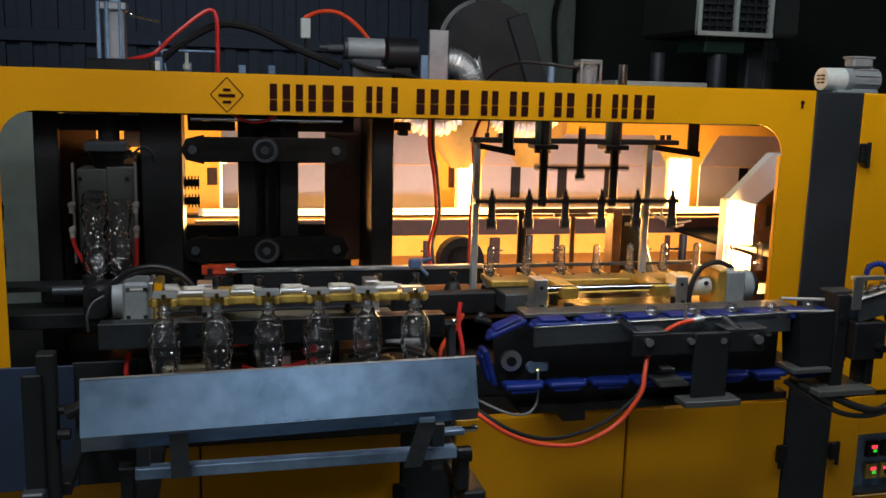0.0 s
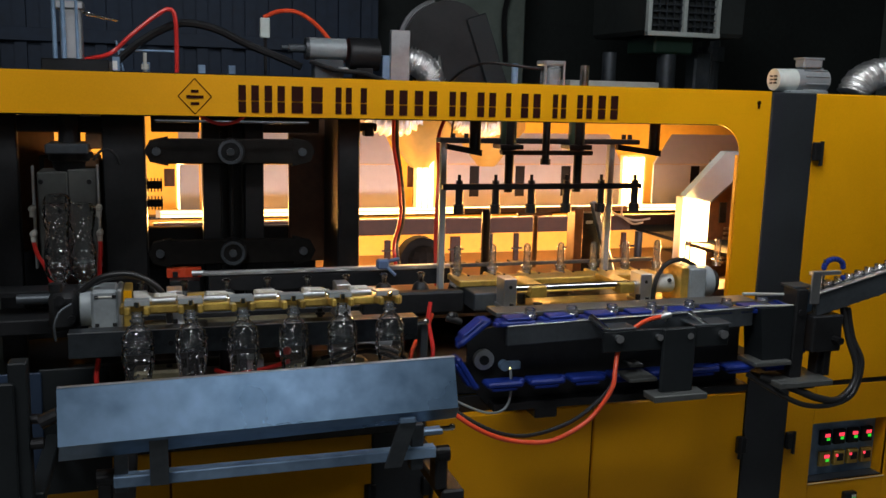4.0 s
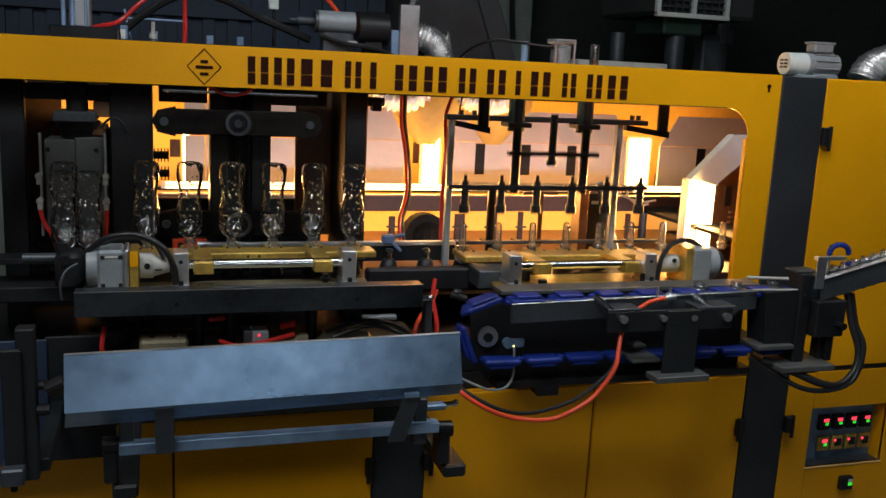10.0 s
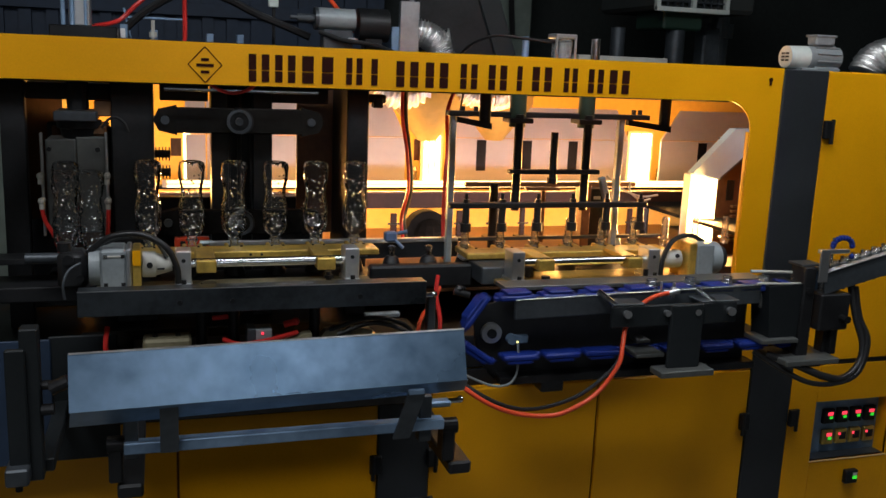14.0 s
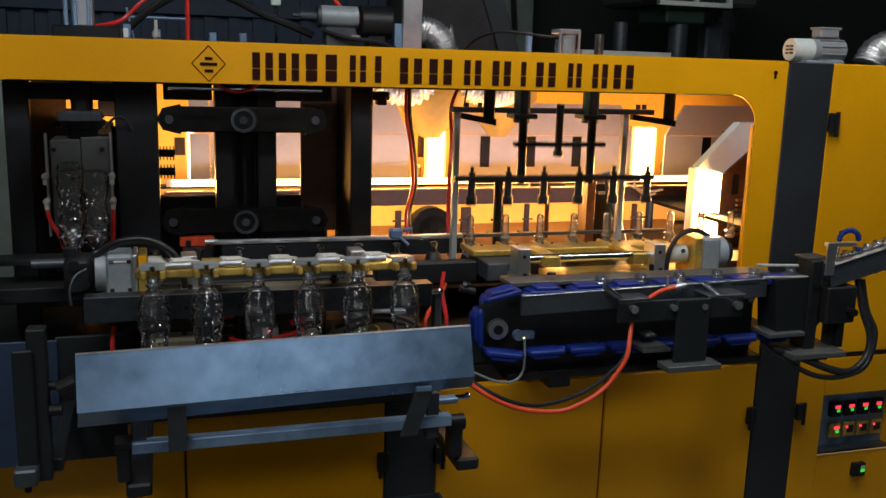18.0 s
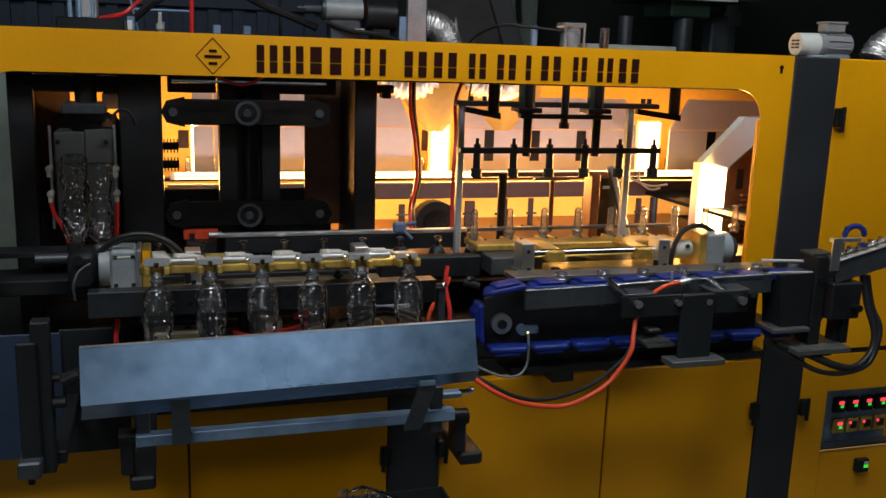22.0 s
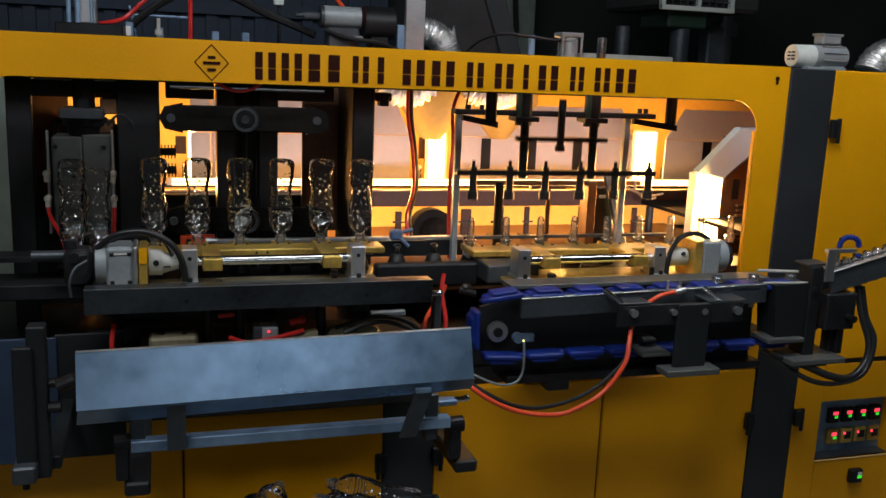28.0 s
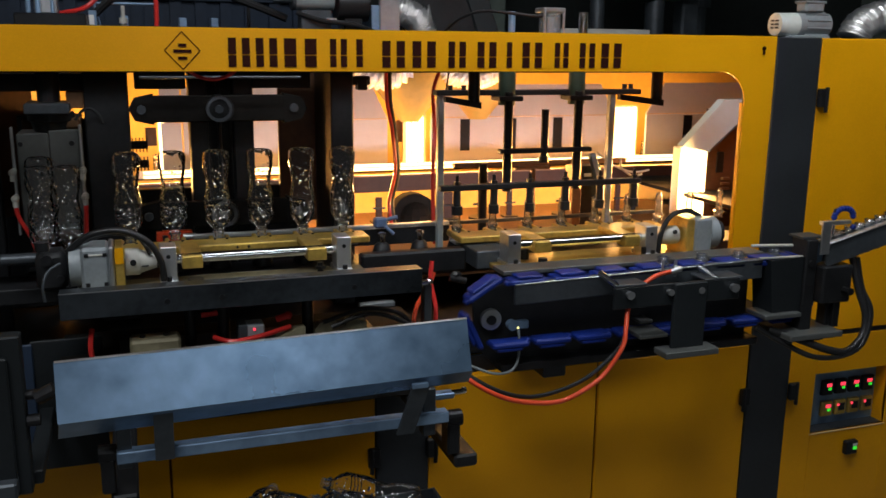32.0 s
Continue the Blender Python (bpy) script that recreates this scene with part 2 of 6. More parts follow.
class Shape:
    """Gathers rounded boxes, rods, tubes and turned forms, in world coordinates, in one bmesh."""

    def __init__(self):
        self.bm = bmesh.new()

    def _take(self, verts, m):
        bmesh.ops.transform(self.bm, matrix=m, verts=verts)
        return self

    def _faced(self, p):
        """Turns a form made about z to face the front at p."""
        return self._take(self.bm.verts[:], Matrix.Translation(p) @ Matrix.Rotation(radians(90), 4, "X"))

    def _scaled(self, k):
        return self._take(self.bm.verts[:], Matrix.Scale(k, 4))

    def box(self, x0, x1, y0, y1, z0, z1, bevel=0.0015, m=None):
        g = bmesh.ops.create_cube(self.bm, size=1.0)
        vs = g["verts"]
        size = Matrix.Diagonal((abs(x1 - x0), abs(y1 - y0), abs(z1 - z0), 1))
        at = Matrix.Translation(((x0 + x1) / 2, (y0 + y1) / 2, (z0 + z1) / 2))
        self._take(vs, (m or Matrix.Identity(4)) @ at @ size)
        if bevel:
            edges = list({e for v in vs for e in v.link_edges})
            b = min(bevel, 0.3 * min(abs(x1 - x0), abs(y1 - y0), abs(z1 - z0)))
            bmesh.ops.bevel(self.bm, geom=edges, offset=b, segments=1, affect="EDGES")
        return self

    def rod(self, p, q, r, r2=None, seg=14, cap=True):
        p, q = Vector(p), Vector(q)
        d = q - p
        g = bmesh.ops.create_cone(self.bm, cap_ends=cap, segments=seg, radius1=r, radius2=r if r2 is None else r2, depth=d.length)
        m = Matrix.Translation((p + q) / 2) @ d.to_track_quat("Z", "Y").to_matrix().to_4x4()
        return self._take(g["verts"], m)

    def ball(self, p, r, seg=10, flat=1.0):
        g = bmesh.ops.create_uvsphere(self.bm, u_segments=seg, v_segments=max(5, seg // 2 + 1), radius=r)
        return self._take(g["verts"], Matrix.Translation(p) @ Matrix.Diagonal((1, 1, flat, 1)))

    def tube(self, pts, r, seg=8, steps=6):
        """A round hose through the points, smoothed."""
        P = [Vector(p) for p in pts]
        path = []
        for i in range(len(P) - 1):
            a, b, c, d = P[max(0, i - 1)], P[i], P[i + 1], P[min(len(P) - 1, i + 2)]
            for k in range(steps):
                t = k / steps
                path.append(0.5 * ((2 * b) + (c - a) * t + (2 * a - 5 * b + 4 * c - d) * t * t + (3 * b - a - 3 * c + d) * t ** 3))
        path.append(P[-1])
        rings = []
        up = Vector((0.13, 0.21, 0.97))
        for i, p in enumerate(path):
            t = (path[min(i + 1, len(path) - 1)] - path[max(i - 1, 0)]).normalized()
            u = t.cross(up)
            if u.length < 1e-3:
                u = t.cross(Vector((1, 0, 0)))
            u.normalize()
            v = u.cross(t).normalized()
            up = v
            rr = r(i / (len(path) - 1)) if callable(r) else r
            rings.append([self.bm.verts.new(p + u * (rr * math.cos(2 * math.pi * k / seg)) + v * (rr * math.sin(2 * math.pi * k / seg))) for k in range(seg)])
        for a, b in zip(rings, rings[1:]):
            for k in range(seg):
                self.bm.faces.new((a[k], a[(k + 1) % seg], b[(k + 1) % seg], b[k]))
        self.bm.faces.new(rings[0]), self.bm.faces.new(rings[-1][::-1])
        return self

    def turned(self, prof, at=(0, 0, 0), seg=20, close=False):
        """A form turned about z from (radius, height) pairs."""
        rings = [[self.bm.verts.new((at[0] + r * math.cos(2 * math.pi * k / seg), at[1] + r * math.sin(2 * math.pi * k / seg), at[2] + z)) for k in range(seg)] for r, z in prof]
        for a, b in zip(rings, rings[1:]):
            for k in range(seg):
                self.bm.faces.new((a[k], a[(k + 1) % seg], b[(k + 1) % seg], b[k]))
        if close:
            self.bm.faces.new(rings[0][::-1]), self.bm.faces.new(rings[-1])
        return self

    def slab(self, poly, y0, y1):
        """An outline of (x, z) pairs, drawn out from y0 to y1."""
        a = [self.bm.verts.new((x, y0, z)) for x, z in poly]
        b = [self.bm.verts.new((x, y1, z)) for x, z in poly]
        n = len(poly)
        for i, j, k in geometry.tessellate_polygon([[Vector((x, z, 0)) for x, z in poly]]):
            self.bm.faces.new((a[i], a[j], a[k]))
            self.bm.faces.new((b[k], b[j], b[i]))
        for i in range(n):
            self.bm.faces.new((a[i], b[i], b[(i + 1) % n], a[(i + 1) % n]))
        return self


# The inner parts are placed from pixels in an earlier camera's view. settle() moves a point, at the same depth,
# so that it keeps its place in the present view. The flag is off where coordinates fit that view already.
OLDVIEW = [False]
OLD_EYE, NEW_EYE = Vector((0.007, -2.32, 1.655)), Vector((-0.2206, -2.28, 1.6694))
TURN = Matrix(((0.96405, 0.09058, -0.01054), (-0.07372, 0.99292, -0.00488), (0.00712, -0.00738, 0.96657)))


def settle(x, y, z):
    d = TURN @ (Vector((x, y, z)) - OLD_EYE)
    return NEW_EYE + d * ((y - NEW_EYE.y) / d.y)


def square_up(bm, pivot=None):
    """Carries a whole shape over by its ends in x and z, so that it stays square. Returns its pivot."""
    lo = Vector([min(v.co[i] for v in bm.verts) for i in range(3)])
    hi = Vector([max(v.co[i] for v in bm.verts) for i in range(3)])
    c = (lo + hi) / 2
    x0, x1 = settle(lo.x, c.y, c.z).x, settle(hi.x, c.y, c.z).x
    z0, z1 = lo.z if abs(lo.z) < 0.001 else settle(c.x, c.y, lo.z).z, settle(c.x, c.y, hi.z).z
    kx, kz = (x1 - x0) / max(1e-6, hi.x - lo.x), (z1 - z0) / max(1e-6, hi.z - lo.z)

    def to(p):
        return Vector((x0 + (p.x - lo.x) * kx, p.y, z0 + (p.z - lo.z) * kz))

    for v in bm.verts:
        v.co = to(v.co)
    return to(pivot) if pivot is not None else None


def thing(name, at, label, category, group="", kind=""):
    if OLDVIEW[0]:
        at = settle(*at)
    ob = new(name)
    ob.empty_display_size = 0.05
    ob.location = at
    ob["base"] = list(at)
    return tagged(ob, label, category, group, kind)


def origin_of(ob):
    o = Vector((0, 0, 0))
    while ob:
        o += Vector(ob.location)
        ob = ob.parent
    return o


def part(name, sh, mat, parent=None, label="", smooth=False, at=None):
    """Links a shape as one mesh object under a thing or under a part; at: its own pivot in the world."""
    bm = sh.bm if isinstance(sh, Shape) else sh
    base = origin_of(parent) if parent else Vector((0, 0, 0))
    pivot = Vector(at) if at is not None else base
    if OLDVIEW[0]:
        moved = square_up(bm, Vector(at) if at is not None else None)
        pivot = moved if moved is not None else base
    bmesh.ops.recalc_face_normals(bm, faces=bm.faces[:])
    bmesh.ops.translate(bm, verts=bm.verts[:], vec=-pivot)
    me = bpy.data.meshes.new(name)
    bm.to_mesh(me)
    bm.free()
    if smooth:
        for p in me.polygons:
            p.use_smooth = True
        me.set_sharp_from_angle(angle=radians(38))
    me.materials.append(mat)
    ob = new(name, me)
    if parent:
        ob.parent = parent
    ob.location = pivot - base
    return tagged(ob, label) if label else ob


def lone(name, sh, mat, label, category, group="", kind="", smooth=False, at=None):
    """A thing of one piece."""
    return tagged(part(name, sh, mat, None, "", smooth, at), label, category, group, kind)


def B(*a, **k):
    return Shape().box(*a, **k)


def bolt(sh, p, r=0.006, h=0.006, axis=(0, -1, 0)):
    p = Vector(p)
    return sh.rod(p, p + Vector(axis) * h, r, seg=6)

# ---- the hall ----
lone("floor", B(-5, 6, -6, 7, -0.2, 0, 0), CONCRETE, "grey stained concrete factory floor", "floor", kind="structure")
hall = B(-5, 1.27, 4.0, 4.2, 0, 5.5, 0)
for i in range(40):
    x = -4.9 + i * 0.155
    hall.slab([(x, 0), (x + 0.07, 0), (x + 0.07, 5.4), (x, 5.4)], 3.965, 4.0)
lone("wall_north", hall, HALLBLUE, "dark blue corrugated sheet wall of the hall", "wall", kind="structure")
lone("wall_rail", B(-5, 1.27, 3.93, 3.965, 1.92, 2.0), HALLBLUE, "dark blue horizontal wall rail", "wall", kind="structure")
lone("wall_rail", B(-5, 1.27, 3.93, 3.965, 2.3, 2.36), HALLBLUE, "dark blue horizontal wall rail", "wall", kind="structure")
lone("wall_north_2", B(1.27, 6, 4.3, 4.5, 0, 5.5, 0), HALLDARK, "dark grey plastered hall wall, its dimness in the colour", "wall", kind="structure")
lone("wall_east", B(5.8, 6, -6, 4.3, 0, 5.5, 0), HALLGREY, "dim grey green plastered hall wall", "wall", kind="structure")
lone("wall_west", B(-5, -4.8, -6, 4, 0, 5.5, 0), HALLGREY, "dim grey green plastered hall wall", "wall", kind="structure")
lone("wall_south", B(-4.8, 5.8, -6, -5.8, 0, 5.5, 0), HALLGREY, "dim grey green plastered hall wall", "wall", kind="structure")
lone("ceiling", B(-5, 6, -6, 4.5, 5.5, 5.7, 0), BLACK, "dark hall roof", "ceiling", kind="structure")
# housings for the hall lights, all out of view; the third is made up
for x, y, z in ((-1.3, -2.6, 4.62), (1.1, -0.8, 3.16), (0.42, -5.2, 2.56)):
    lamp = thing("ceiling_lamp", (x, y, z), "white tube lamp placed out of view under the hall roof", "lamp", "hall lamps")
    part("housing", B(x - 0.9, x + 0.9, y - 0.16, y + 0.16, z, z + 0.10), OFFWHITE, lamp)
    for dx in (-0.6, 0.6):
        part("hanger", Shape().rod((x + dx, y, z + 0.10), (x + dx, y, 5.5), 0.008), BLACK, lamp)

# ---- the machine's yellow front ----
FZ0, FZ1, DOOR = 1.603, 1.701, 0.786
front = thing("machine_front", (0.5, 0, 0), "yellow painted sheet-steel front frame of the bottle machine", "machine frame")


def arc(cx, cz, r, a0, a1, n=8):
    return [(cx + r * math.cos(radians(a0 + (a1 - a0) * i / n)), cz + r * math.sin(radians(a0 + (a1 - a0) * i / n))) for i in range(n + 1)]


# beam and uprights cut from one sheet, with round inner corners
outline = [(-0.72, FZ1), (-0.72, 0.806), (-0.630, 0.806)] + arc(-0.548, FZ0 - 0.082, 0.082, 180, 90, 12) + arc(1.329, FZ0 - 0.088, 0.088, 90, 0, 12) + [(1.417, 0.79), (1.511, 0.79), (1.511, FZ1)]
part("frame_sheet", Shape().slab(outline, 0.0, 0.004), YELLOW, front, at=(0.5, 0, 1.65))
part("top_fold", B(-0.72, 1.511, 0.004, 0.05, FZ1 - 0.006, FZ1, 0.001), YELLOW, front)
part("edge_fold", B(1.414, 1.417, 0.004, 0.018, 0.80, 1.515, 0.0005), YELLOW, front)
part("edge_fold", B(-0.5, 1.32, 0.004, 0.035, FZ0 - 0.001, FZ0 + 0.003, 0.0005), BLACK, front)
lock = Shape().rod((1.468, -0.001, 1.667), (1.468, -0.004, 1.667), 0.006, seg=10).box(1.465, 1.471, -0.004, -0.001, 1.650, 1.666, 0)
part("keyhole", lock, BROWNINK, front)

# the emblem and the name: plain shapes in the dark of the cut sheet
d = Shape()
EX, EZ, EW, EH = -0.114, 1.649, 0.039, 0.042
for a, b in (((-1, 0), (0, 1)), ((0, 1), (1, 0)), ((1, 0), (0, -1)), ((0, -1), (-1, 0))):
    d.rod((EX + a[0] * EW, -0.001, EZ + a[1] * EH), (EX + b[0] * EW, -0.001, EZ + b[1] * EH), 0.0011, seg=6)
emblem = part("emblem", d, BROWNINK, front, "dark diamond outline with plain bars inside")
for z, w in ((1.661, 0.018), (1.648, 0.040), (1.632, 0.020)):
    part("bar", B(EX - w / 2, EX + w / 2, -0.002, 0.0, z - 0.0035, z + 0.0035, 0), BROWNINK, emblem)


def name_bars(blocks, z0, z1):
    """The cut name as plain upright bars, one or two to a block, with a thin bridge left across each."""
    zz = z0 + (z1 - z0) * 0.42
    for a, b in blocks:
        w = b - a
        for u0, u1 in (((0.0, 1.0),) if w < 0.03 else ((0.08, 0.38), (0.60, 0.90))):
            for lo, hi in ((z0, zz - 0.0012), (zz + 0.0012, z1)):
                part("bar", B(a + u0 * w, a + u1 * w, -0.0018, 0.0, lo, hi, 0), BROWNINK, front)


name_bars(((-0.017, 0.043), (0.046, 0.106), (0.109, 0.203), (0.222, 0.272), (0.290, 0.306)), 1.613, 1.679)
name_bars(((0.349, 0.419), (0.426, 0.499), (0.521, 0.577), (0.598, 0.660), (0.683, 0.697), (0.721, 0.788), (0.814, 0.862), (0.886, 0.940), (0.948, 1.020)), 1.612, 1.676)

# dark uprights, lower doors and the control cabinet
post = thing("corner_post", (1.59, 0, 0), "charcoal painted square post between yellow panels", "post")
part("post", B(1.513, 1.667, -0.004, 0.14, 0, 1.699, 0.003), POSTPAINT, post)
lpost = thing("lower_post", (0.407, 0, 0), "charcoal painted post between the lower doors", "post")
part("post", B(0.333, 0.480, -0.003, 0.12, 0, 0.78, 0.003), POSTPAINT, lpost)


def hinge(x, z, parent, flip=1):
    h = Shape().box(x - 0.016, x + 0.016, -0.022, -0.004, z - 0.027, z + 0.027, 0.003)
    h.rod((x + 0.008 * flip, -0.02, z - 0.042), (x + 0.008 * flip, -0.02, z + 0.031), 0.006, seg=8)
    part("hinge", h, BLACK, parent, "black cast door hinge")


for z in (1.528, 0.620):
    hinge(1.679, z, post)
hinge(1.498, 0.622, post, -1)
hinge(0.325, 0.592, lpost, -1)
hinge(0.487, 0.600, lpost)


def door(name, x0, x1, z0, z1, label, hole=None):
    dr = thing(name, ((x0 + x1) / 2, 0, z0), label, "machine door", "yellow machine doors")
    if hole:
        a, b, c, d = hole
        pn = Shape().box(x0, a, 0.0, 0.012, z0, z1, 0.002).box(b, x1, 0.0, 0.012, z0, z1, 0.002)
        pn.box(a, b, 0.0, 0.012, d, z1, 0.0).box(a, b, 0.0, 0.012, z0, c, 0.0)
        part("panel", pn, YELLOW, dr)
    else:
        part("panel", B(x0, x1, 0.0, 0.012, z0, z1, 0.003), YELLOW, dr)
    part("fold", B(x0 + 0.01, x1 - 0.01, 0.012, 0.035, z1 - 0.02, z1 - 0.001, 0.001), YELLOW, dr)
    return dr


door("lower_door", -0.72, -0.196, 0.06, DOOR, "yellow lower machine door beside the bottle chute")
door("lower_door", -0.190, 0.331, 0.06, DOOR, "yellow lower machine door under the bottle chute")
door("lower_door", 0.482, 0.990, 0.06, DOOR, "yellow lower machine door under the conveyor")
door("lower_door", 0.996, 1.511, 0.06, DOOR, "yellow lower machine door under the conveyor")
door("cabinet_door", 1.669, 2.45, 0.800, 1.698, "plain yellow upper door of the electric cabinet")
RX0, RX1, RZ0, RZ1, RD = 1.7735, 2.0715, 0.459, 0.661, 0.055
low = door("cabinet_door", 1.669, 2.45, 0.06, 0.784, "yellow lower cabinet door with temperature displays", (RX0, RX1, RZ0, RZ1))
part("gap_strip", B(1.669, 2.45, 0.004, 0.02, 0.784, 0.800, 0), BLACK, low)
lone("seam_strip", B(0.988, 0.998, 0.013, 0.02, 0.05, DOOR - 0.002, 0), SEAM, "dark red brown joint between two doors", "joint", kind="structure")
lone("seam_strip", B(-0.198, -0.188, 0.013, 0.02, 0.05, DOOR - 0.002, 0), SEAM, "dark red brown joint between two doors", "joint", kind="structure")

# temperature displays, set back in a sheet pan
box = thing("display_box", (1.92, RD, RZ0), "grey recessed sheet pan with eight small temperature displays", "control panel")
part("back_plate", B(RX0, RX1, RD, RD + 0.004, RZ0, RZ1, 0.0005), SHEET, box)
for x0, x1 in ((RX0 - 0.002, RX0), (RX1, RX1 + 0.002)):
    part("side", B(x0, x1, 0.002, RD, RZ0, RZ1, 0), YELLOW, box)
part("floor", B(RX0, RX1, 0.002, RD, RZ0 - 0.002, RZ0, 0), SHEETDARK, box)
part("roof", B(RX0, RX1, 0.002, RD, RZ1, RZ1 + 0.002, 0), YELLOW, box)
# pale strip painted where the cut edge catches light
part("lip", B(RX0 - 0.004, RX1 + 0.004, -0.003, 0.0, RZ0 - 0.004, RZ0, 0.0005), CREAM, box, "lower lip, its caught light in the pale colour")
for r in range(2):
    for c in range(4):
        x, z = 1.867 + 0.055 * c + 0.004 * r, 0.588 - 0.073 * r
        mt = part("display", B(x - 0.0215, x + 0.0215, RD - 0.014, RD, z - 0.025, z + 0.025, 0.002), ZINC if r else BLACK, box)
        f = RD - 0.014
        if r == 0 or c == 0:
            for k in range(3):
                part("digits", B(x - 0.006 + 0.007 * k, x - 0.0008 + 0.007 * k, f - 0.0015, f, z + 0.004, z + 0.015, 0), LEDRED, mt, "red lit digits")
            for k in range(2):
                part("digits", B(x + 0.001 + 0.007 * k, x + 0.006 + 0.007 * k, f - 0.0015, f, z - 0.008, z + 0.001, 0), LEDGREEN, mt, "green lit digits")
        else:
            part("window", B(x - 0.010, x + 0.015, f - 0.0013, f, z - 0.010, z + 0.015, 0), BLACK, mt)
            part("digits", B(x - 0.014, x - 0.007, f - 0.0018, f, z + 0.006, z + 0.014, 0), LEDRED, mt, "red lit digits")
m1 = thing("timer_display", (1.934, 0, 0.395), "small black display with lit green digits", "display")
part("body", B(1.910, 1.958, -0.02, 0.0, 0.373, 0.419, 0.003), BLACK, m1)
part("digits", B(1.936, 1.952, -0.0215, -0.02, 0.402, 0.411, 0), LABELW, m1, "pale lit digits")
part("digits", B(1.936, 1.952, -0.0215, -0.02, 0.390, 0.400, 0), LEDGREEN, m1)

OLDVIEW[0] = True
# casing behind the front, closing the machine; black parts added to keep it dark
lone("machine_bed", B(-3.1, 2.64, 0.06, 1.7, 0.80, 0.90, 0.003), BLACK, "black steel bed plate inside the machine", "machine bed", kind="structure")
lone("inner_wall", B(-0.9, 1.5, 0.036, 0.05, 0.1, 0.80, 0), BLACK, "black inner wall under the machine bed", "wall", kind="structure")
lone("machine_back", B(-3.1, 2.64, 1.70, 1.74, 0.0, 1.68, 0), OVENYEL, "yellow back wall of the machine, amber glow in its colour", "machine wall", kind="structure")
lone("cabinet_side", B(2.60, 2.64, 0.036, 1.7, 0.9, 1.68, 0), BLACK, "black end wall of the machine", "machine wall", kind="structure")
# added cover, stops the oven light leaking upwards
lone("machine_top", B(-0.36, 2.45, 0.62, 1.7, 1.672, 1.688, 0.001), SHEETDARK, "dull steel cover plate added to keep oven light inside", "machine cover", kind="structure")
lone("top_girder", B(-0.72, 1.5, 0.26, 0.44, 1.592, 1.66, 0.004), BLACK, "black steel girder across the machine", "girder", kind="structure")
lone("top_girder", B(-0.72, 2.4, 1.4, 1.5, 1.60, 1.672, 0.004), BLACK, "black steel girder across the machine", "girder", kind="structure")
lone("deck", B(0.28, 1.84, 0.30, 1.70, 0.985, 1.0, 0.001), BROWN, "brown steel deck before the oven", "deck", kind="structure")

def plate4(a, b, c, d, thick):
    """A flat sheet through four corners, a little thick."""
    t = Shape()
    v = [t.bm.verts.new(q) for q in (a, b, c, d)]
    w = [t.bm.verts.new((q.co.x, q.co.y + thick, q.co.z + thick * 0.3)) for q in v]
    for i in range(4):
        t.bm.faces.new((v[i], v[(i + 1) % 4], w[(i + 1) % 4], w[i]))
    t.bm.faces.new(v), t.bm.faces.new(w[::-1])
    return t


# ---- the oven ----
OY = 1.25
oven = thing("oven", (0.9, 1.35, 1.0), "white sheet-metal infrared oven with lit heater tubes", "oven")


def oven_cover(x0, x1, xt0, xt1):
    """A front cover: a plain upright sheet, then a fold and a sloped top with cut corners."""
    s = Shape().box(x0, x1, OY, OY + 0.012, 1.205, 1.384, 0.001)
    p = part("cover", s, OVEN, oven, "white sheet cover with a sloped top")
    t = Shape()
    v = [t.bm.verts.new(c) for c in ((x0, OY, 1.387), (x1, OY, 1.387), (xt1, OY + 0.022, 1.515), (xt0, OY + 0.022, 1.515))]
    w = [t.bm.verts.new((c.co.x, c.co.y + 0.012, c.co.z)) for c in v]
    for i in range(4):
        t.bm.faces.new((v[i], v[(i + 1) % 4], w[(i + 1) % 4], w[i]))
    t.bm.faces.new(v), t.bm.faces.new(w[::-1])
    part("top_cover", t, OVEN, p)


oven_cover(-0.155, 0.632, -0.155, 0.575)
oven_cover(0.812, 1.612, 0.86, 1.56)
oven_cover(1.768, 2.30, 1.862, 2.30)
oven_cover(-0.235, -0.160, -0.235, -0.16)
for x in (0.955, 1.155, 1.36, 1.966):
    part("slot", B(x - 0.02, x + 0.02, OY - 0.003, OY, 1.25, 1.378, 0), BLACK, oven, "dark narrow slot")
OLDVIEW[0] = False
part("slot", B(-0.182, -0.144, 1.240, 1.246, 1.302, 1.368, 0.002), BROWN, oven)
OLDVIEW[0] = True
part("slot", B(0.690, 0.716, 1.36, 1.364, 1.28, 1.37, 0), BROWN, oven)
# added strip that blocks the tubes' light from the covers
part("tube_reflector", B(-0.32, 1.95, 1.172, 1.176, 1.190, 1.218, 0), OVEN, oven, "narrow white strip added to keep tube light off the covers")
part("reflector", B(-0.32, 1.95, 1.17, 1.18, 1.150, 1.160, 0), OVEN, oven)
for z in (1.196, 1.212):
    part("heater_tube", Shape().rod((-0.30, 1.16, z), (1.93, 1.16, z), 0.0045, seg=8), TUBE, oven, "glowing halogen heater tube")
part("lower_beam", B(-0.32, 1.95, 1.055, 1.08, 1.123, 1.186, 0.002), SHIELD, oven, "dark steel carrier beam with a rim painted as lit")
# amber glow on the lower sheet is painted, not only lit
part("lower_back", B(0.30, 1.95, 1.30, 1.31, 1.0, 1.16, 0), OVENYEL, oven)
# lighter strip painted as the light along the beam's rim
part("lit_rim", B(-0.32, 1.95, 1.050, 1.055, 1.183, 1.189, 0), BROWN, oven)
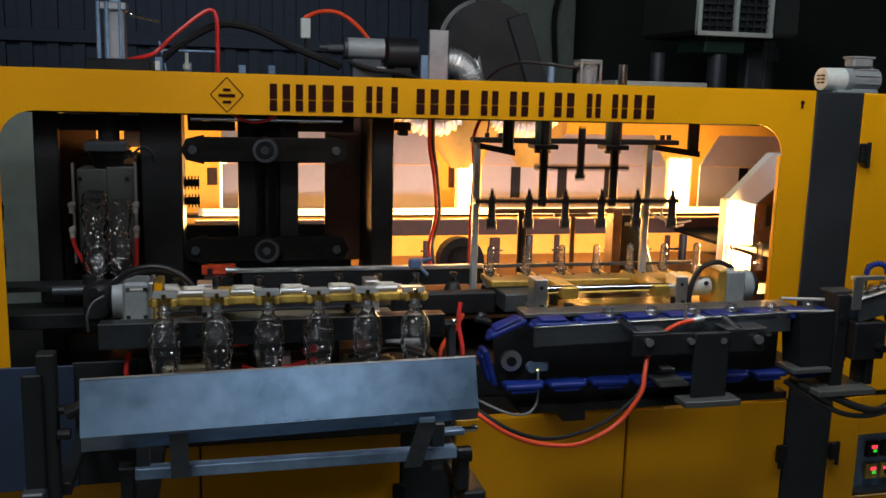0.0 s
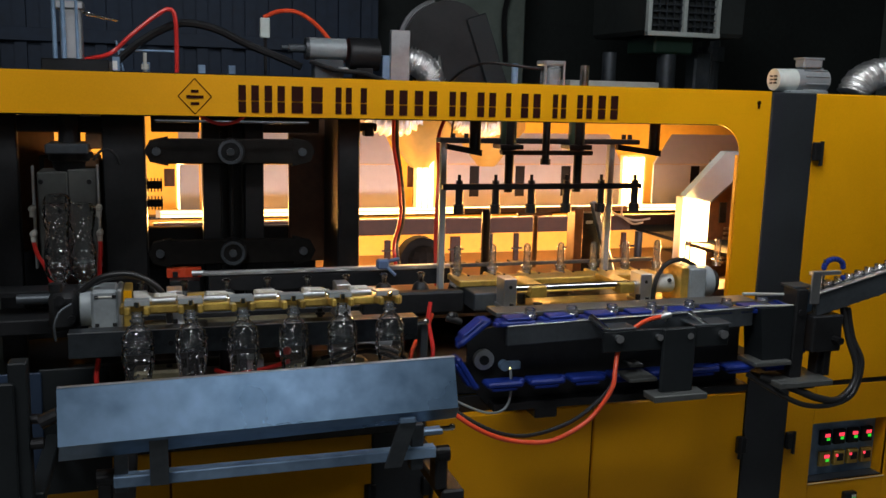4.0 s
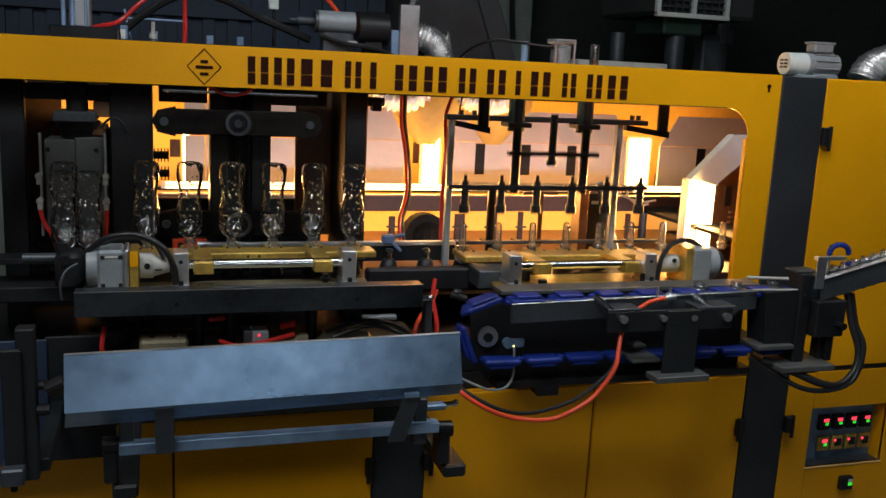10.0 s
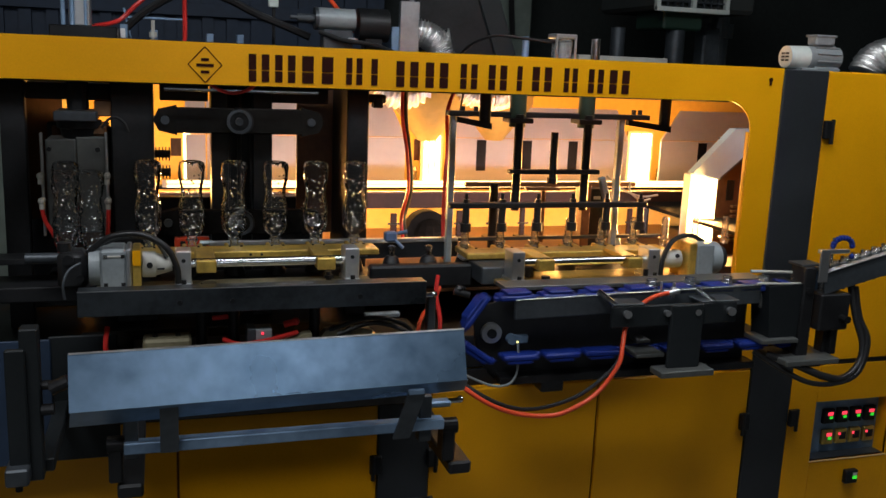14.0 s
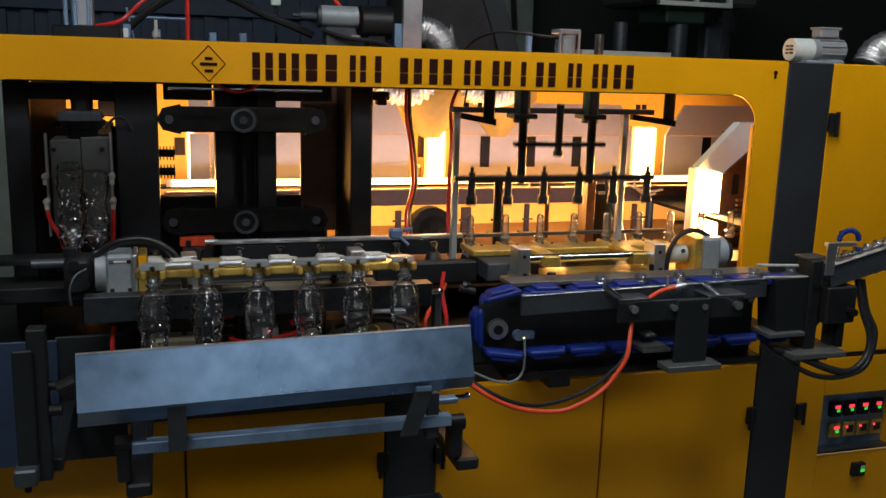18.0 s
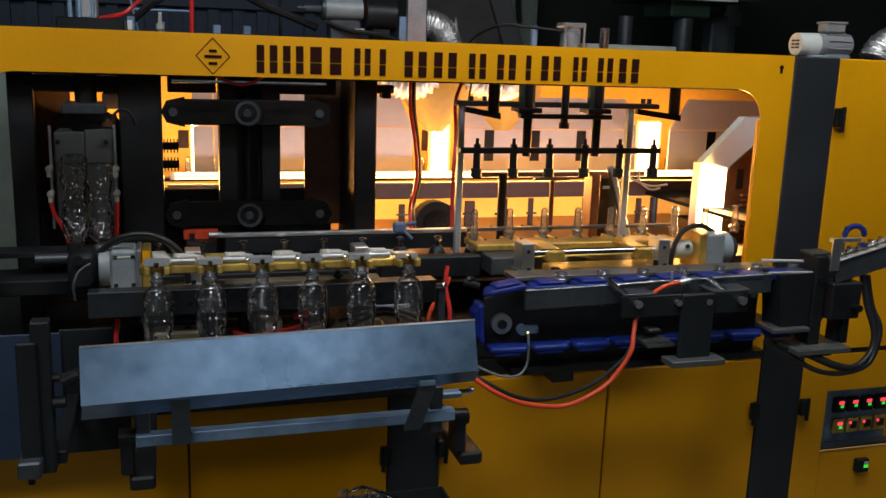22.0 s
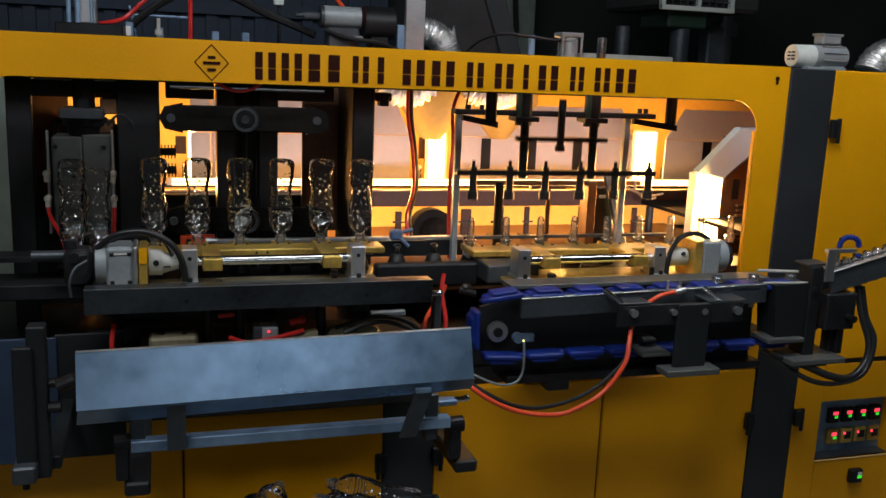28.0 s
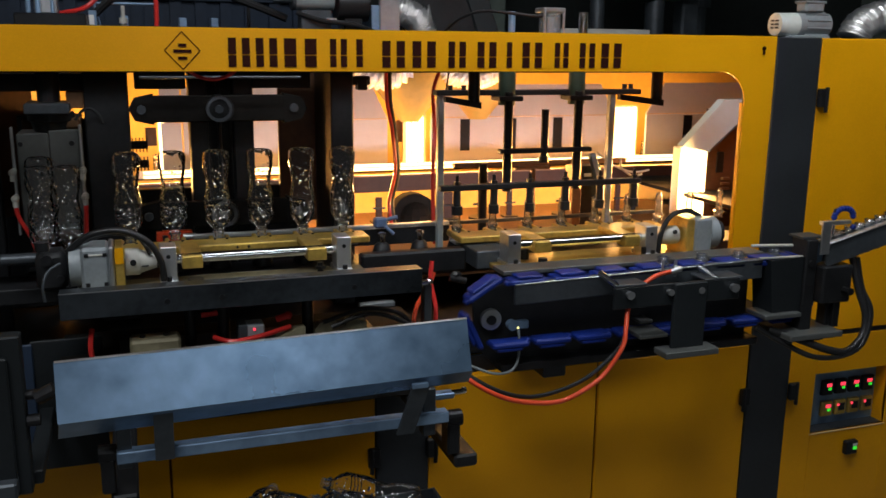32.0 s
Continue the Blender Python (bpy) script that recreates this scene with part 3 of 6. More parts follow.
# glaring lamp banks in the gaps between the covers
for x0, x1, z0, z1 in ((0.722, 0.800, 1.185, 1.40), (1.655, 1.760, 1.185, 1.42), (-0.244, -0.226, 1.2, 1.42)):
    bank = part("lamp_bank", B(x0 - 0.01, x1 + 0.01, 1.335, 1.345, z0, z1, 0), CREAM, oven, "lamp bank seen end on")
    n = max(2, round((x1 - x0) / 0.026))
    for i in range(n):
        x = x0 + (x1 - x0) * (i + 0.5) / n
        part("lamp_tube", Shape().rod((x, 1.325, z0), (x, 1.325, z1 - 0.01), 0.0085, seg=6), FILAMENT, bank, "glowing halogen tube")
# small stands under the beam
for x in (0.97, 1.32, 1.62):
    st = Shape().rod((x, 1.05, 1.0), (x, 1.05, 1.122), 0.016, seg=10).rod((x, 1.05, 1.0), (x, 1.05, 1.01), 0.05, seg=14).rod((x - 0.035, 1.05, 1.06), (x, 1.05, 1.06), 0.005)
    part("stand", st, BLACKOX, oven, "dark adjustable stand")
part("fan_guard", Shape().rod((0.70, 1.05, 1.02), (0.70, 1.12, 1.02), 0.09, seg=20).ball((0.70, 1.05, 1.02), 0.06, 12), DULLBLACK, oven, "dark round fan guard")

# reflector hood where the chain turns
hood = thing("reflector_hood", (1.68, 0.64, 1.0), "white reflector hood over a glaring lamp bank", "reflector")
OLDVIEW[0] = False
hood.location = (1.70, 0.64, 1.0)
part("hood", Shape().slab([(1.628, 1.324), (1.737, 1.303), (1.863, 1.408), (1.92, 1.44), (1.92, 1.487), (1.788, 1.4855)], 0.60, 0.64), HOODBLUE, hood)
part("hood_lip", Shape().slab([(1.737, 1.300), (1.863, 1.404), (1.863, 1.409), (1.737, 1.305)], 0.594, 0.612), SHEETDARK, hood)
part("back_plate", B(1.642, 1.775, 0.665, 0.68, 1.03, 1.315, 0.001), OVEN, hood)
part("side_plate", B(1.630, 1.638, 0.62, 0.665, 1.03, 1.315, 0.001), OVEN, hood)
part("louvre_wall", B(1.764, 2.0, 0.655, 0.67, 0.90, 1.45, 0.001), SHIELD2, hood, "brown louvred wall")
part("dark_slot", B(1.812, 1.842, 0.650, 0.656, 1.215, 1.292, 0.001), BLACKOX, hood)
for i in range(8):
    part("louvre", B(1.836, 1.868, 0.640, 0.656, 1.058 + 0.0185 * i, 1.067 + 0.0185 * i, 0.001), BROWN, hood)
# tubes added to make the white glare under the hood
for i in range(5):
    x = 1.657 + 0.0225 * i
    part("lamp_tube", Shape().rod((x, 0.64, 1.05), (x, 0.64, 1.296), 0.0095, seg=8), FILAMENT, hood, "glowing halogen tube")
OLDVIEW[0] = True

# foil ducts over the oven
def foil_duct(pts, r, label):
    d = thing("foil_duct", pts[0], label, "duct", "foil ducts")
    sh = Shape().tube(pts, lambda t: r * (1 + 0.11 * math.sin(t * 190)), seg=18, steps=24)
    part("hose", sh, FOIL, d)


foil_duct([(0.44, 1.02, 1.68), (0.485, 1.0, 1.60), (0.565, 0.99, 1.570), (0.655, 1.0, 1.60), (0.70, 1.02, 1.68), (0.69, 1.0, 1.75), (0.75, 0.97, 1.765)], 0.058, "silver foil air duct bent over the oven")
foil_duct([(0.77, 1.02, 1.67), (0.815, 1.0, 1.60), (0.905, 0.99, 1.572), (0.995, 1.0, 1.60), (1.04, 1.02, 1.67)], 0.060, "silver foil air duct entering the oven top")
OLDVIEW[0] = False
foil_duct([(0.735, 0.84, 1.64), (0.730, 0.84, 1.70), (0.705, 0.84, 1.748), (0.66, 0.84, 1.775), (0.61, 0.86, 1.775)], 0.044, "silver foil air duct behind the blower plate")
OLDVIEW[0] = True
for x, y in ((0.692, 1.10), (0.985, 1.17)):
    fn = thing("air_funnel", (x, y, 1.40), "sheet-metal air funnel under a foil duct", "funnel", "air funnels")
    # the funnel's warm lit tone is in its sheet colour
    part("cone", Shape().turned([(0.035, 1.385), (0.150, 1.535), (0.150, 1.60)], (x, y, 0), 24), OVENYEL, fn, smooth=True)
foil_duct([(2.10, 0.42, 1.69), (2.13, 0.42, 1.74), (2.22, 0.42, 1.77), (2.35, 0.42, 1.76)], 0.05, "silver foil air duct on the cabinet top")

# ---- bottle chute in front ----
tray = thing("bottle_chute", (0.05, -0.6, 0.75), "bare bent sheet-steel chute for finished bottles", "chute")
part("plate", plate4((-0.352, -0.59, 1.113), (0.431, -0.59, 1.125), (0.433, -0.620, 1.022), (-0.351, -0.620, 1.008), 0.002), CHUTE, tray, "blue grey steel sheet, its sheen mottled into the colour")
part("top_edge", plate4((-0.352, -0.5915, 1.113), (0.431, -0.5915, 1.125), (0.431, -0.588, 1.1268), (-0.352, -0.588, 1.1148), 0.002), ALU, tray)
part("lower_fold", plate4((-0.351, -0.620, 1.008), (0.433, -0.620, 1.022), (0.442, -0.575, 0.981), (-0.358, -0.575, 0.961), 0.002), CHUTE, tray)
part("cross_bar", Shape().box(-0.262, 0.398, -0.572, -0.545, 0.893, 0.917, 0.002), SHEET, tray)
for x, lean in ((-0.170, 0.0), (0.328, -0.022)):
    part("strap", plate4((x - 0.018, -0.610, 1.0), (x + 0.018, -0.610, 1.0), (x + 0.018 + lean, -0.578, 0.888), (x - 0.018 + lean, -0.578, 0.888), 0.006), SHEETDARK, tray)
    part("strap_hook", B(x - 0.017, x + 0.017, -0.616, -0.607, 1.0, 1.012, 0.002), SHEET, tray)
for x in (-0.284, 0.416):
    part("pivot", Shape().rod((x - 0.015, -0.53, 0.892), (x + 0.02, -0.53, 0.892), 0.018, seg=16), BLACKOX, tray)
    part("bracket_arm", B(x - 0.014, x + 0.014, -0.545, -0.50, 0.812, 0.885, 0.004), BLACK, tray)
    part("bracket", B(x - 0.022, x + 0.030, -0.545, -0.0, 0.782, 0.812, 0.005), BLACK, tray)
    part("bolt", Shape().rod((x + 0.005, -0.52, 0.812), (x + 0.005, -0.52, 0.824), 0.010, seg=6), BLACKOX, tray)
part("side_plate", B(-0.262, -0.235, -0.56, -0.53, 0.87, 0.965, 0.002), SHEETDARK, tray)
part("side_plate", B(0.345, 0.372, -0.56, -0.53, 0.87, 0.975, 0.002), SHEETDARK, tray)
part("push_rod", B(0.33, 0.425, -0.52, -0.495, 0.930, 0.944, 0.003), SHEET, tray)
part("rod_end", Shape().rod((0.42, -0.51, 0.942), (0.450, -0.51, 0.942), 0.006, seg=8).ball((0.448, -0.51, 0.944), 0.008), CHROME, tray)

tray.location += Vector((0.012, 0, -0.008))

stand = thing("chute_stand", (-0.45, -0.45, 0.78), "charcoal steel bracket post beside the chute", "stand")
part("upright", B(-0.458, -0.421, -0.46, -0.42, 0.79, 1.122, 0.003), CHARCOAL, stand)
part("side_plate", B(-0.482, -0.443, -0.475, -0.462, 0.83, 1.083, 0.003), CHARCOAL, stand)
part("foot", B(-0.492, -0.446, -0.50, -0.40, 0.797, 0.835, 0.004), SHEETDARK, stand)
part("foot_bolt", Shape().rod((-0.468, -0.47, 0.775), (-0.468, -0.47, 0.80), 0.008, seg=6), BLACK, stand)
part("clamp_knob", Shape().rod((-0.425, -0.44, 0.995), (-0.40, -0.44, 0.995), 0.010).rod((-0.40, -0.45, 0.99), (-0.365, -0.45, 1.005), 0.015).rod((-0.42, -0.45, 0.945), (-0.395, -0.45, 0.945), 0.012), BLACKOX, stand)
part("arm", B(-0.458, -0.425, -0.43, 0.0, 0.80, 0.83, 0.003), CHARCOAL, stand)
stand.location += Vector((-0.004, 0, -0.008))
OLDVIEW[0] = False
sg = thing("side_guard", (-0.55, -0.1, 0.8), "dark blue grey sheets behind the chute stand", "guard plate")
part("sheet", B(-0.80, -0.47, -0.112, -0.104, 0.72, 1.02, 0.002), HALLBLUE, sg, "blue painted sheet")
part("sheet", B(-0.475, -0.325, -0.104, -0.094, 0.72, 1.024, 0.002), CHARCOAL, sg)
OLDVIEW[0] = True

# ---- preform conveyor ----
conv = thing("preform_conveyor", (0.95, -0.3, 0.9), "black steel chain conveyor with blue plastic links", "conveyor")
part("frame_plate", Shape().slab([(0.54, 1.085), (0.62, 1.105), (1.30, 1.105), (1.30, 0.90), (0.60, 0.90), (0.55, 0.95)], -0.255, -0.245), BLACK, conv)
part("frame_plate", B(0.62, 1.30, -0.215, -0.205, 0.93, 1.12, 0.001), BLACK, conv)
TILT = Matrix.Translation((0.62, 0, 1.122)) @ Matrix.Rotation(radians(-1.3), 4, "Y") @ Matrix.Translation((-0.62, 0, -1.122))
rail = part("outer_rail", B(0.622, 1.285, -0.336, -0.324, 1.074, 1.127, 0.002, TILT), SHEETDARK, conv, "dark steel side rail with a bright top edge")
part("bright_edge", B(0.622, 1.285, -0.337, -0.322, 1.1222, 1.125, 0.0005, TILT), ALU, rail)
part("inner_rail", B(0.610, 1.33, -0.272, -0.205, 1.131, 1.141, 0.001), MOULD, conv, "flat grey guide strip")
part("guide_strip", Shape().rod((1.275, -0.30, 1.172), (1.425, -0.305, 1.165), 0.0042, seg=8).rod((1.265, -0.345, 1.150), (1.40, -0.345, 1.146), 0.003, seg=6), OFFWHITE, conv, "thin bright guide rods")
part("sprocket", Shape().rod((0.583, -0.275, 1.018), (0.583, -0.262, 1.018), 0.026, seg=20), ALU, conv, "bright bearing cover")
part("sprocket_hub", Shape().rod((0.583, -0.281, 1.018), (0.583, -0.275, 1.018), 0.012, seg=12), BLACK, conv)
part("sensor", Shape().box(0.628, 0.672, -0.300, -0.286, 0.996, 1.018, 0.003).rod((0.630, -0.302, 1.008), (0.630, -0.285, 1.008), 0.013, seg=14), SHEET, conv, "small grey proximity sensor")
part("sensor_light", Shape().ball((0.643, -0.301, 1.002), 0.003, 6), LEDSPOT, conv)
part("sensor_bolt", Shape().rod((0.645, -0.290, 1.0), (0.645, -0.260, 1.0), 0.006, seg=8), BLACKOX, conv)
part("sensor_cable", Shape().tube([(0.643, -0.301, 0.998), (0.642, -0.31, 0.96), (0.638, -0.31, 0.915), (0.615, -0.31, 0.892), (0.57, -0.30, 0.893), (0.50, -0.26, 0.92)], 0.0032), MOTOR, conv, "pale grey sensor cable")
part("lower_cover", B(0.60, 1.31, -0.30, -0.20, 0.895, 0.915, 0.002), BLACK, conv)
# carrier arm, bracket and feet
part("arm", B(0.846, 1.180, -0.402, -0.392, 1.063, 1.116, 0.002), CHARCOAL, conv)
part("arm_top", B(0.846, 0.930, -0.402, -0.345, 1.116, 1.120, 0.001), SHEETDARK, conv)
part("arm_top", B(1.08, 1.185, -0.402, -0.340, 1.118, 1.122, 0.001), SHEETDARK, conv)
part("bracket", B(0.997, 1.084, -0.414, -0.4025, 0.955, 1.118, 0.003), CHARCOAL, conv)
part("bracket_foot", B(0.968, 1.110, -0.440, -0.385, 0.940, 0.956, 0.002), MOULD, conv)
part("foot_plate", B(0.925, 1.0, -0.385, -0.31, 0.975, 0.985, 0.002), MOULD, conv)
part("foot_plate", B(0.950, 0.985, -0.335, -0.29, 0.998, 1.006, 0.002), MOULD, conv)
for x, r in ((0.883, 0.010), (0.988, 0.008), (1.069, 0.008), (1.160, 0.011)):
    part("bolt", Shape().rod((x, -0.416, 1.097), (x, -0.402, 1.097), r, r * 0.8, seg=12), ALU, conv)
for x in (0.835, 1.100):
    part("pin", Shape().rod((x, -0.345, 1.138), (x + 0.022, -0.395, 1.114), 0.008, seg=10), CHROME, conv)
part("fitting", Shape().rod((1.012, -0.36, 1.133), (1.04, -0.36, 1.139), 0.007).rod((1.030, -0.352, 1.12), (1.030, -0.352, 1.158), 0.004).rod((1.0, -0.345, 1.12), (1.0, -0.345, 1.160), 0.003).ball((1.030, -0.352, 1.14), 0.009, 8), ALU, conv)
# right end blocks
part("end_bracket", Shape().slab([(1.295, 1.142), (1.39, 1.147), (1.39, 1.0), (1.31, 1.0)], -0.352, -0.275), CHARCOAL, conv)
part("end_post", B(1.392, 1.425, -0.360, -0.30, 0.945, 1.192, 0.003), BLACK, conv)
part("end_cap", B(1.385, 1.446, -0.35, -0.295, 1.192, 1.198, 0.001), SHEETDARK, conv)
part("post", B(1.478, 1.505, -0.345, -0.31, 0.95, 1.13, 0.002), BLACK, conv)
part("plate", B(1.28, 1.385, -0.37, -0.29, 0.992, 1.004, 0.002), MOULD, conv)
part("plate", B(1.335, 1.49, -0.40, -0.27, 0.940, 0.955, 0.002), MOULD, conv)
part("plate_bolt", Shape().rod((1.408, -0.365, 1.13), (1.408, -0.345, 1.13), 0.009, seg=8), BLACKOX, conv)
# support to the machine front
part("support_beam", B(0.70, 0.76, -0.30, 0.0, 0.865, 0.895, 0.003), BLACK, conv)
part("support_beam", B(1.40, 1.46, -0.36, 0.0, 0.92, 0.945, 0.003), BLACK, conv)

conv.location += Vector((0.012, 0, -0.005))

# inclined preform rail
CH0, CHD = Vector((1.423, -0.345, 1.166)), Vector((1.072, 0.0, 0.262))
chute = thing("preform_rail", (1.5, -0.345, 1.16), "inclined grey steel rail feeding clear preforms", "feed rail")
L = 2.15
rot = Matrix.Translation(CH0) @ Matrix.Rotation(-math.atan2(CHD.z, CHD.x), 4, "Y")
OLDVIEW[0] = False
part("side_strip", B(0.0, L, -0.022, -0.016, -0.045, 0.012, 0.001, rot), SHEETDARK, chute)
part("side_strip", B(0.0, L, 0.016, 0.022, -0.045, 0.012, 0.001, rot), SHEET, chute)
part("top_strip", B(0.0, L, -0.026, -0.008, 0.012, 0.016, 0.001, rot), ALU, chute)
part("top_strip", B(0.0, L, 0.008, 0.026, 0.012, 0.016, 0.001, rot), ALU, chute)
OLDVIEW[0] = True
part("end_plate", B(1.436, 1.462, -0.372, -0.366, 1.150, 1.235, 0.001), ALU, chute)
part("cross_arm", B(1.436, 1.52, -0.37, -0.355, 1.225, 1.235, 0.001), ALU, chute)
part("nozzle_pipe", Shape().rod((1.475, -0.36, 1.20), (1.475, -0.36, 1.265), 0.0035, seg=8), CHROME, chute)
hs = Shape()
pts = [(1.475 + 0.028 * (1 - math.cos(a)), -0.36, 1.243 + 0.022 * math.sin(a)) for a in [math.pi * k / 10 for k in range(11)]] + [(1.534, -0.36, 1.215)]
for i, q in enumerate(pts):
    hs.ball(q, 0.0075, 8)
part("segmented_hose", hs, BLUE, chute, "blue segmented coolant nozzle hose")
part("rail_mount", B(1.448, 1.535, -0.375, -0.31, 1.02, 1.118, 0.004), BLACK, chute, "black mounting block under the rail")
part("mount_screw", Shape().rod((1.515, -0.40, 1.055), (1.515, -0.375, 1.055), 0.010, seg=8), BLACKOX, chute)
part("mount_arm", B(1.50, 1.52, -0.36, -0.33, 0.95, 1.02, 0.002), BLACK, chute)
part("leg", B(2.9, 2.95, -0.37, -0.32, 0.0, 1.50, 0.003), CHARCOAL, chute)
part("blue_knob", Shape().rod((1.425, -0.33, 0.995), (1.447, -0.33, 1.0), 0.014, seg=10), BLUE, chute)
hz = Shape().tube([(1.56, -0.34, 1.13), (1.57, -0.36, 1.05), (1.585, -0.38, 0.98), (1.57, -0.39, 0.925), (1.52, -0.40, 0.895), (1.46, -0.40, 0.905), (1.40, -0.38, 0.93), (1.33, -0.34, 0.955)], 0.010, 10)
lone("cable_hose", hz, RUBBER, "thick black cable hose hanging in a loop", "hose", smooth=True)
hz = Shape().tube([(1.565, -0.35, 1.13), (1.577, -0.365, 1.05), (1.59, -0.39, 0.99), (1.565, -0.40, 0.91), (1.50, -0.405, 0.885), (1.42, -0.40, 0.89), (1.36, -0.36, 0.92), (1.30, -0.33, 0.96)], 0.007, 8)
lone("cable_hose", hz, RUBBER, "black cable hose hanging in a loop", "hose", smooth=True)
hz = Shape().tube([(1.015, -0.36, 1.135), (0.965, -0.365, 1.126), (0.915, -0.378, 1.10), (0.888, -0.385, 1.06), (0.872, -0.405, 1.02), (0.857, -0.42, 0.975), (0.807, -0.42, 0.906), (0.737, -0.42, 0.866), (0.68, -0.42, 0.856), (0.594, -0.42, 0.871), (0.523, -0.42, 0.905), (0.46, -0.40, 0.95), (0.42, -0.36, 0.98)], 0.0058, 10)
lone("air_hose", hz, ORANGE, "glossy orange air hose hanging in a wide loop", "hose", smooth=True).location += Vector((0.015, 0, -0.009))
hz = Shape().tube([(0.90, -0.36, 1.06), (0.872, -0.40, 0.985), (0.817, -0.41, 0.932), (0.754, -0.41, 0.893), (0.668, -0.41, 0.872), (0.597, -0.41, 0.879), (0.526, -0.40, 0.91), (0.45, -0.36, 0.96)], 0.005, 8)
lone("air_hose", hz, RUBBER, "thin black hose hanging beside the orange one", "hose", smooth=True).location += Vector((0.015, 0, -0.009))

# ---- things on top of the machine ----
cyl = thing("pressure_cylinder", (-0.51, 0.75, 1.66), "bare aluminium air cylinder standing on the machine", "cylinder")
part("barrel", B(-0.545, -0.480, 0.72, 0.785, 1.76, 1.94, 0.004), ALU, cyl)
part("tie_rod", Shape().rod((-0.558, 0.72, 1.76), (-0.558, 0.72, 1.94), 0.007).rod((-0.53, 0.71, 1.76), (-0.53, 0.71, 1.94), 0.007).rod((-0.49, 0.71, 1.76), (-0.49, 0.71, 1.94), 0.005), SHEET, cyl)
part("head", B(-0.555, -0.472, 0.71, 0.795, 1.915, 1.94, 0.003), ALU, cyl)
part("port", Shape().rod((-0.51, 0.75, 1.94), (-0.51, 0.75, 2.02), 0.018), SHEET, cyl)
part("rod_fitting", Shape().rod((-0.475, 0.74, 1.905), (-0.37, 0.74, 1.885), 0.004).ball((-0.46, 0.74, 1.903), 0.008), CHROME, cyl)
part("base", B(-0.60, -0.40, 0.66, 0.84, 1.66, 1.76, 0.004), BLACK, cyl)
vl = thing("valve_block", (-0.15, 0.9, 1.67), "dark valve bank with small brass fittings", "valves")
part("rail", B(-0.45, 0.50, 0.80, 0.95, 1.688, 1.725, 0.003), BLACK, vl)
for x, h in ((-0.395, 0.05), (-0.30, 0.035), (-0.12, 0.03), (-0.02, 0.03)):
    part("valve", B(x - 0.012, x + 0.012, 0.83, 0.87, 1.725, 1.725 + h, 0.002), SHEET, vl)
part("gauge", Shape().rod((-0.30, 0.82, 1.725), (-0.30, 0.82, 1.79), 0.006).rod((-0.30, 0.82, 1.735), (-0.30, 0.82, 1.752), 0.013), OFFWHITE, vl)
part("small_label", B(-0.40, -0.385, 0.795, 0.80, 1.73, 1.76, 0), LABELW, vl)
part("cross_pipe", Shape().rod((-0.40, 0.9, 1.80), (-0.20, 0.9, 1.80), 0.004).rod((-0.40, 0.9, 1.83), (-0.38, 0.9, 1.73), 0.004), SHEET, vl)
mf = thing("exhaust_muffler", (0.3, 0.75, 1.67), "grey metal exhaust muffler with a threaded nozzle", "muffler")
part("body", Shape().rod((0.235, 0.75, 1.815), (0.36, 0.75, 1.815), 0.036, seg=22), MOTOR, mf, smooth=True)
part("end_cap", Shape().rod((0.225, 0.75, 1.815), (0.237, 0.75, 1.815), 0.037, seg=22), SHEETDARK, mf)
part("nozzle", Shape().rod((0.17, 0.75, 1.815), (0.226, 0.75, 1.815), 0.014).rod((0.145, 0.75, 1.816), (0.17, 0.75, 1.816), 0.007), SHEETDARK, mf)
part("cradle", B(0.25, 0.35, 0.72, 0.78, 1.688, 1.78, 0.003), SHEETDARK, mf)
part("canister", Shape().rod((0.37, 0.75, 1.80), (0.472, 0.75, 1.80), 0.055, seg=24), BLACK, mf, "matt black round canister", smooth=True)
part("canister_foot", B(0.39, 0.45, 0.72, 0.78, 1.688, 1.76, 0.003), BLACK, mf)
part("nipple", B(0.335, 0.365, 0.70, 0.72, 1.735, 1.755, 0.002), ALU, mf)
fan = thing("blower_fan", (0.66, 0.9, 1.68), "black centrifugal blower with a bright mounting plate", "blower")
part("mount_plate", B(0.515, 0.582, 0.74, 0.76, 1.688, 1.885, 0.002), ALU, fan)
part("side_plate", B(0.480, 0.516, 0.755, 0.95, 1.70, 1.80, 0.002), SHEET, fan)
part("volute", Shape().rod((0.758, 0.94, 1.848), (0.758, 1.10, 1.848), 0.165, seg=36).slab([(0.628, 1.69), (0.628, 1.828), (0.90, 1.918), (0.95, 1.69)], 0.945, 1.095), BLACK, fan, smooth=True)
rim = Shape()
rim.tube([(0.758 + 0.167 * math.cos(radians(a)), 0.99, 1.848 + 0.167 * math.sin(radians(a))) for a in range(104, 172, 10)], 0.011, 6)
part("rim_strip", rim, ALU, fan, "bright steel rim strip")
part("outlet", B(0.868, 0.945, 0.93, 1.08, 1.69, 1.968, 0.003, Matrix.Translation((0.908, 1.02, 1.828)) @ Matrix.Rotation(radians(-20), 4, "Y") @ Matrix.Translation((-0.908, -1.02, -1.828))), CHARCOAL, fan)
bl = thing("side_motor", (1.80, 0.3, 1.69), "small ivory electric blower motor with a vented cowl", "motor")
part("cowl", Shape().rod((1.695, 0.30, 1.735), (1.765, 0.30, 1.735), 0.035, 0.037, seg=22), PALE, bl, smooth=True)
part("body", Shape().rod((1.765, 0.30, 1.735), (1.88, 0.30, 1.735), 0.036, seg=22), MOTOR, bl, smooth=True)
for k in range(10):
    a = 2 * math.pi * k / 10
    part("fin", B(1.79, 1.875, -0.0015, 0.0015, 0.034, 0.041, 0, Matrix.Translation((0, 0.30, 1.735)) @ Matrix.Rotation(a, 4, "X")), MOTOR, bl)
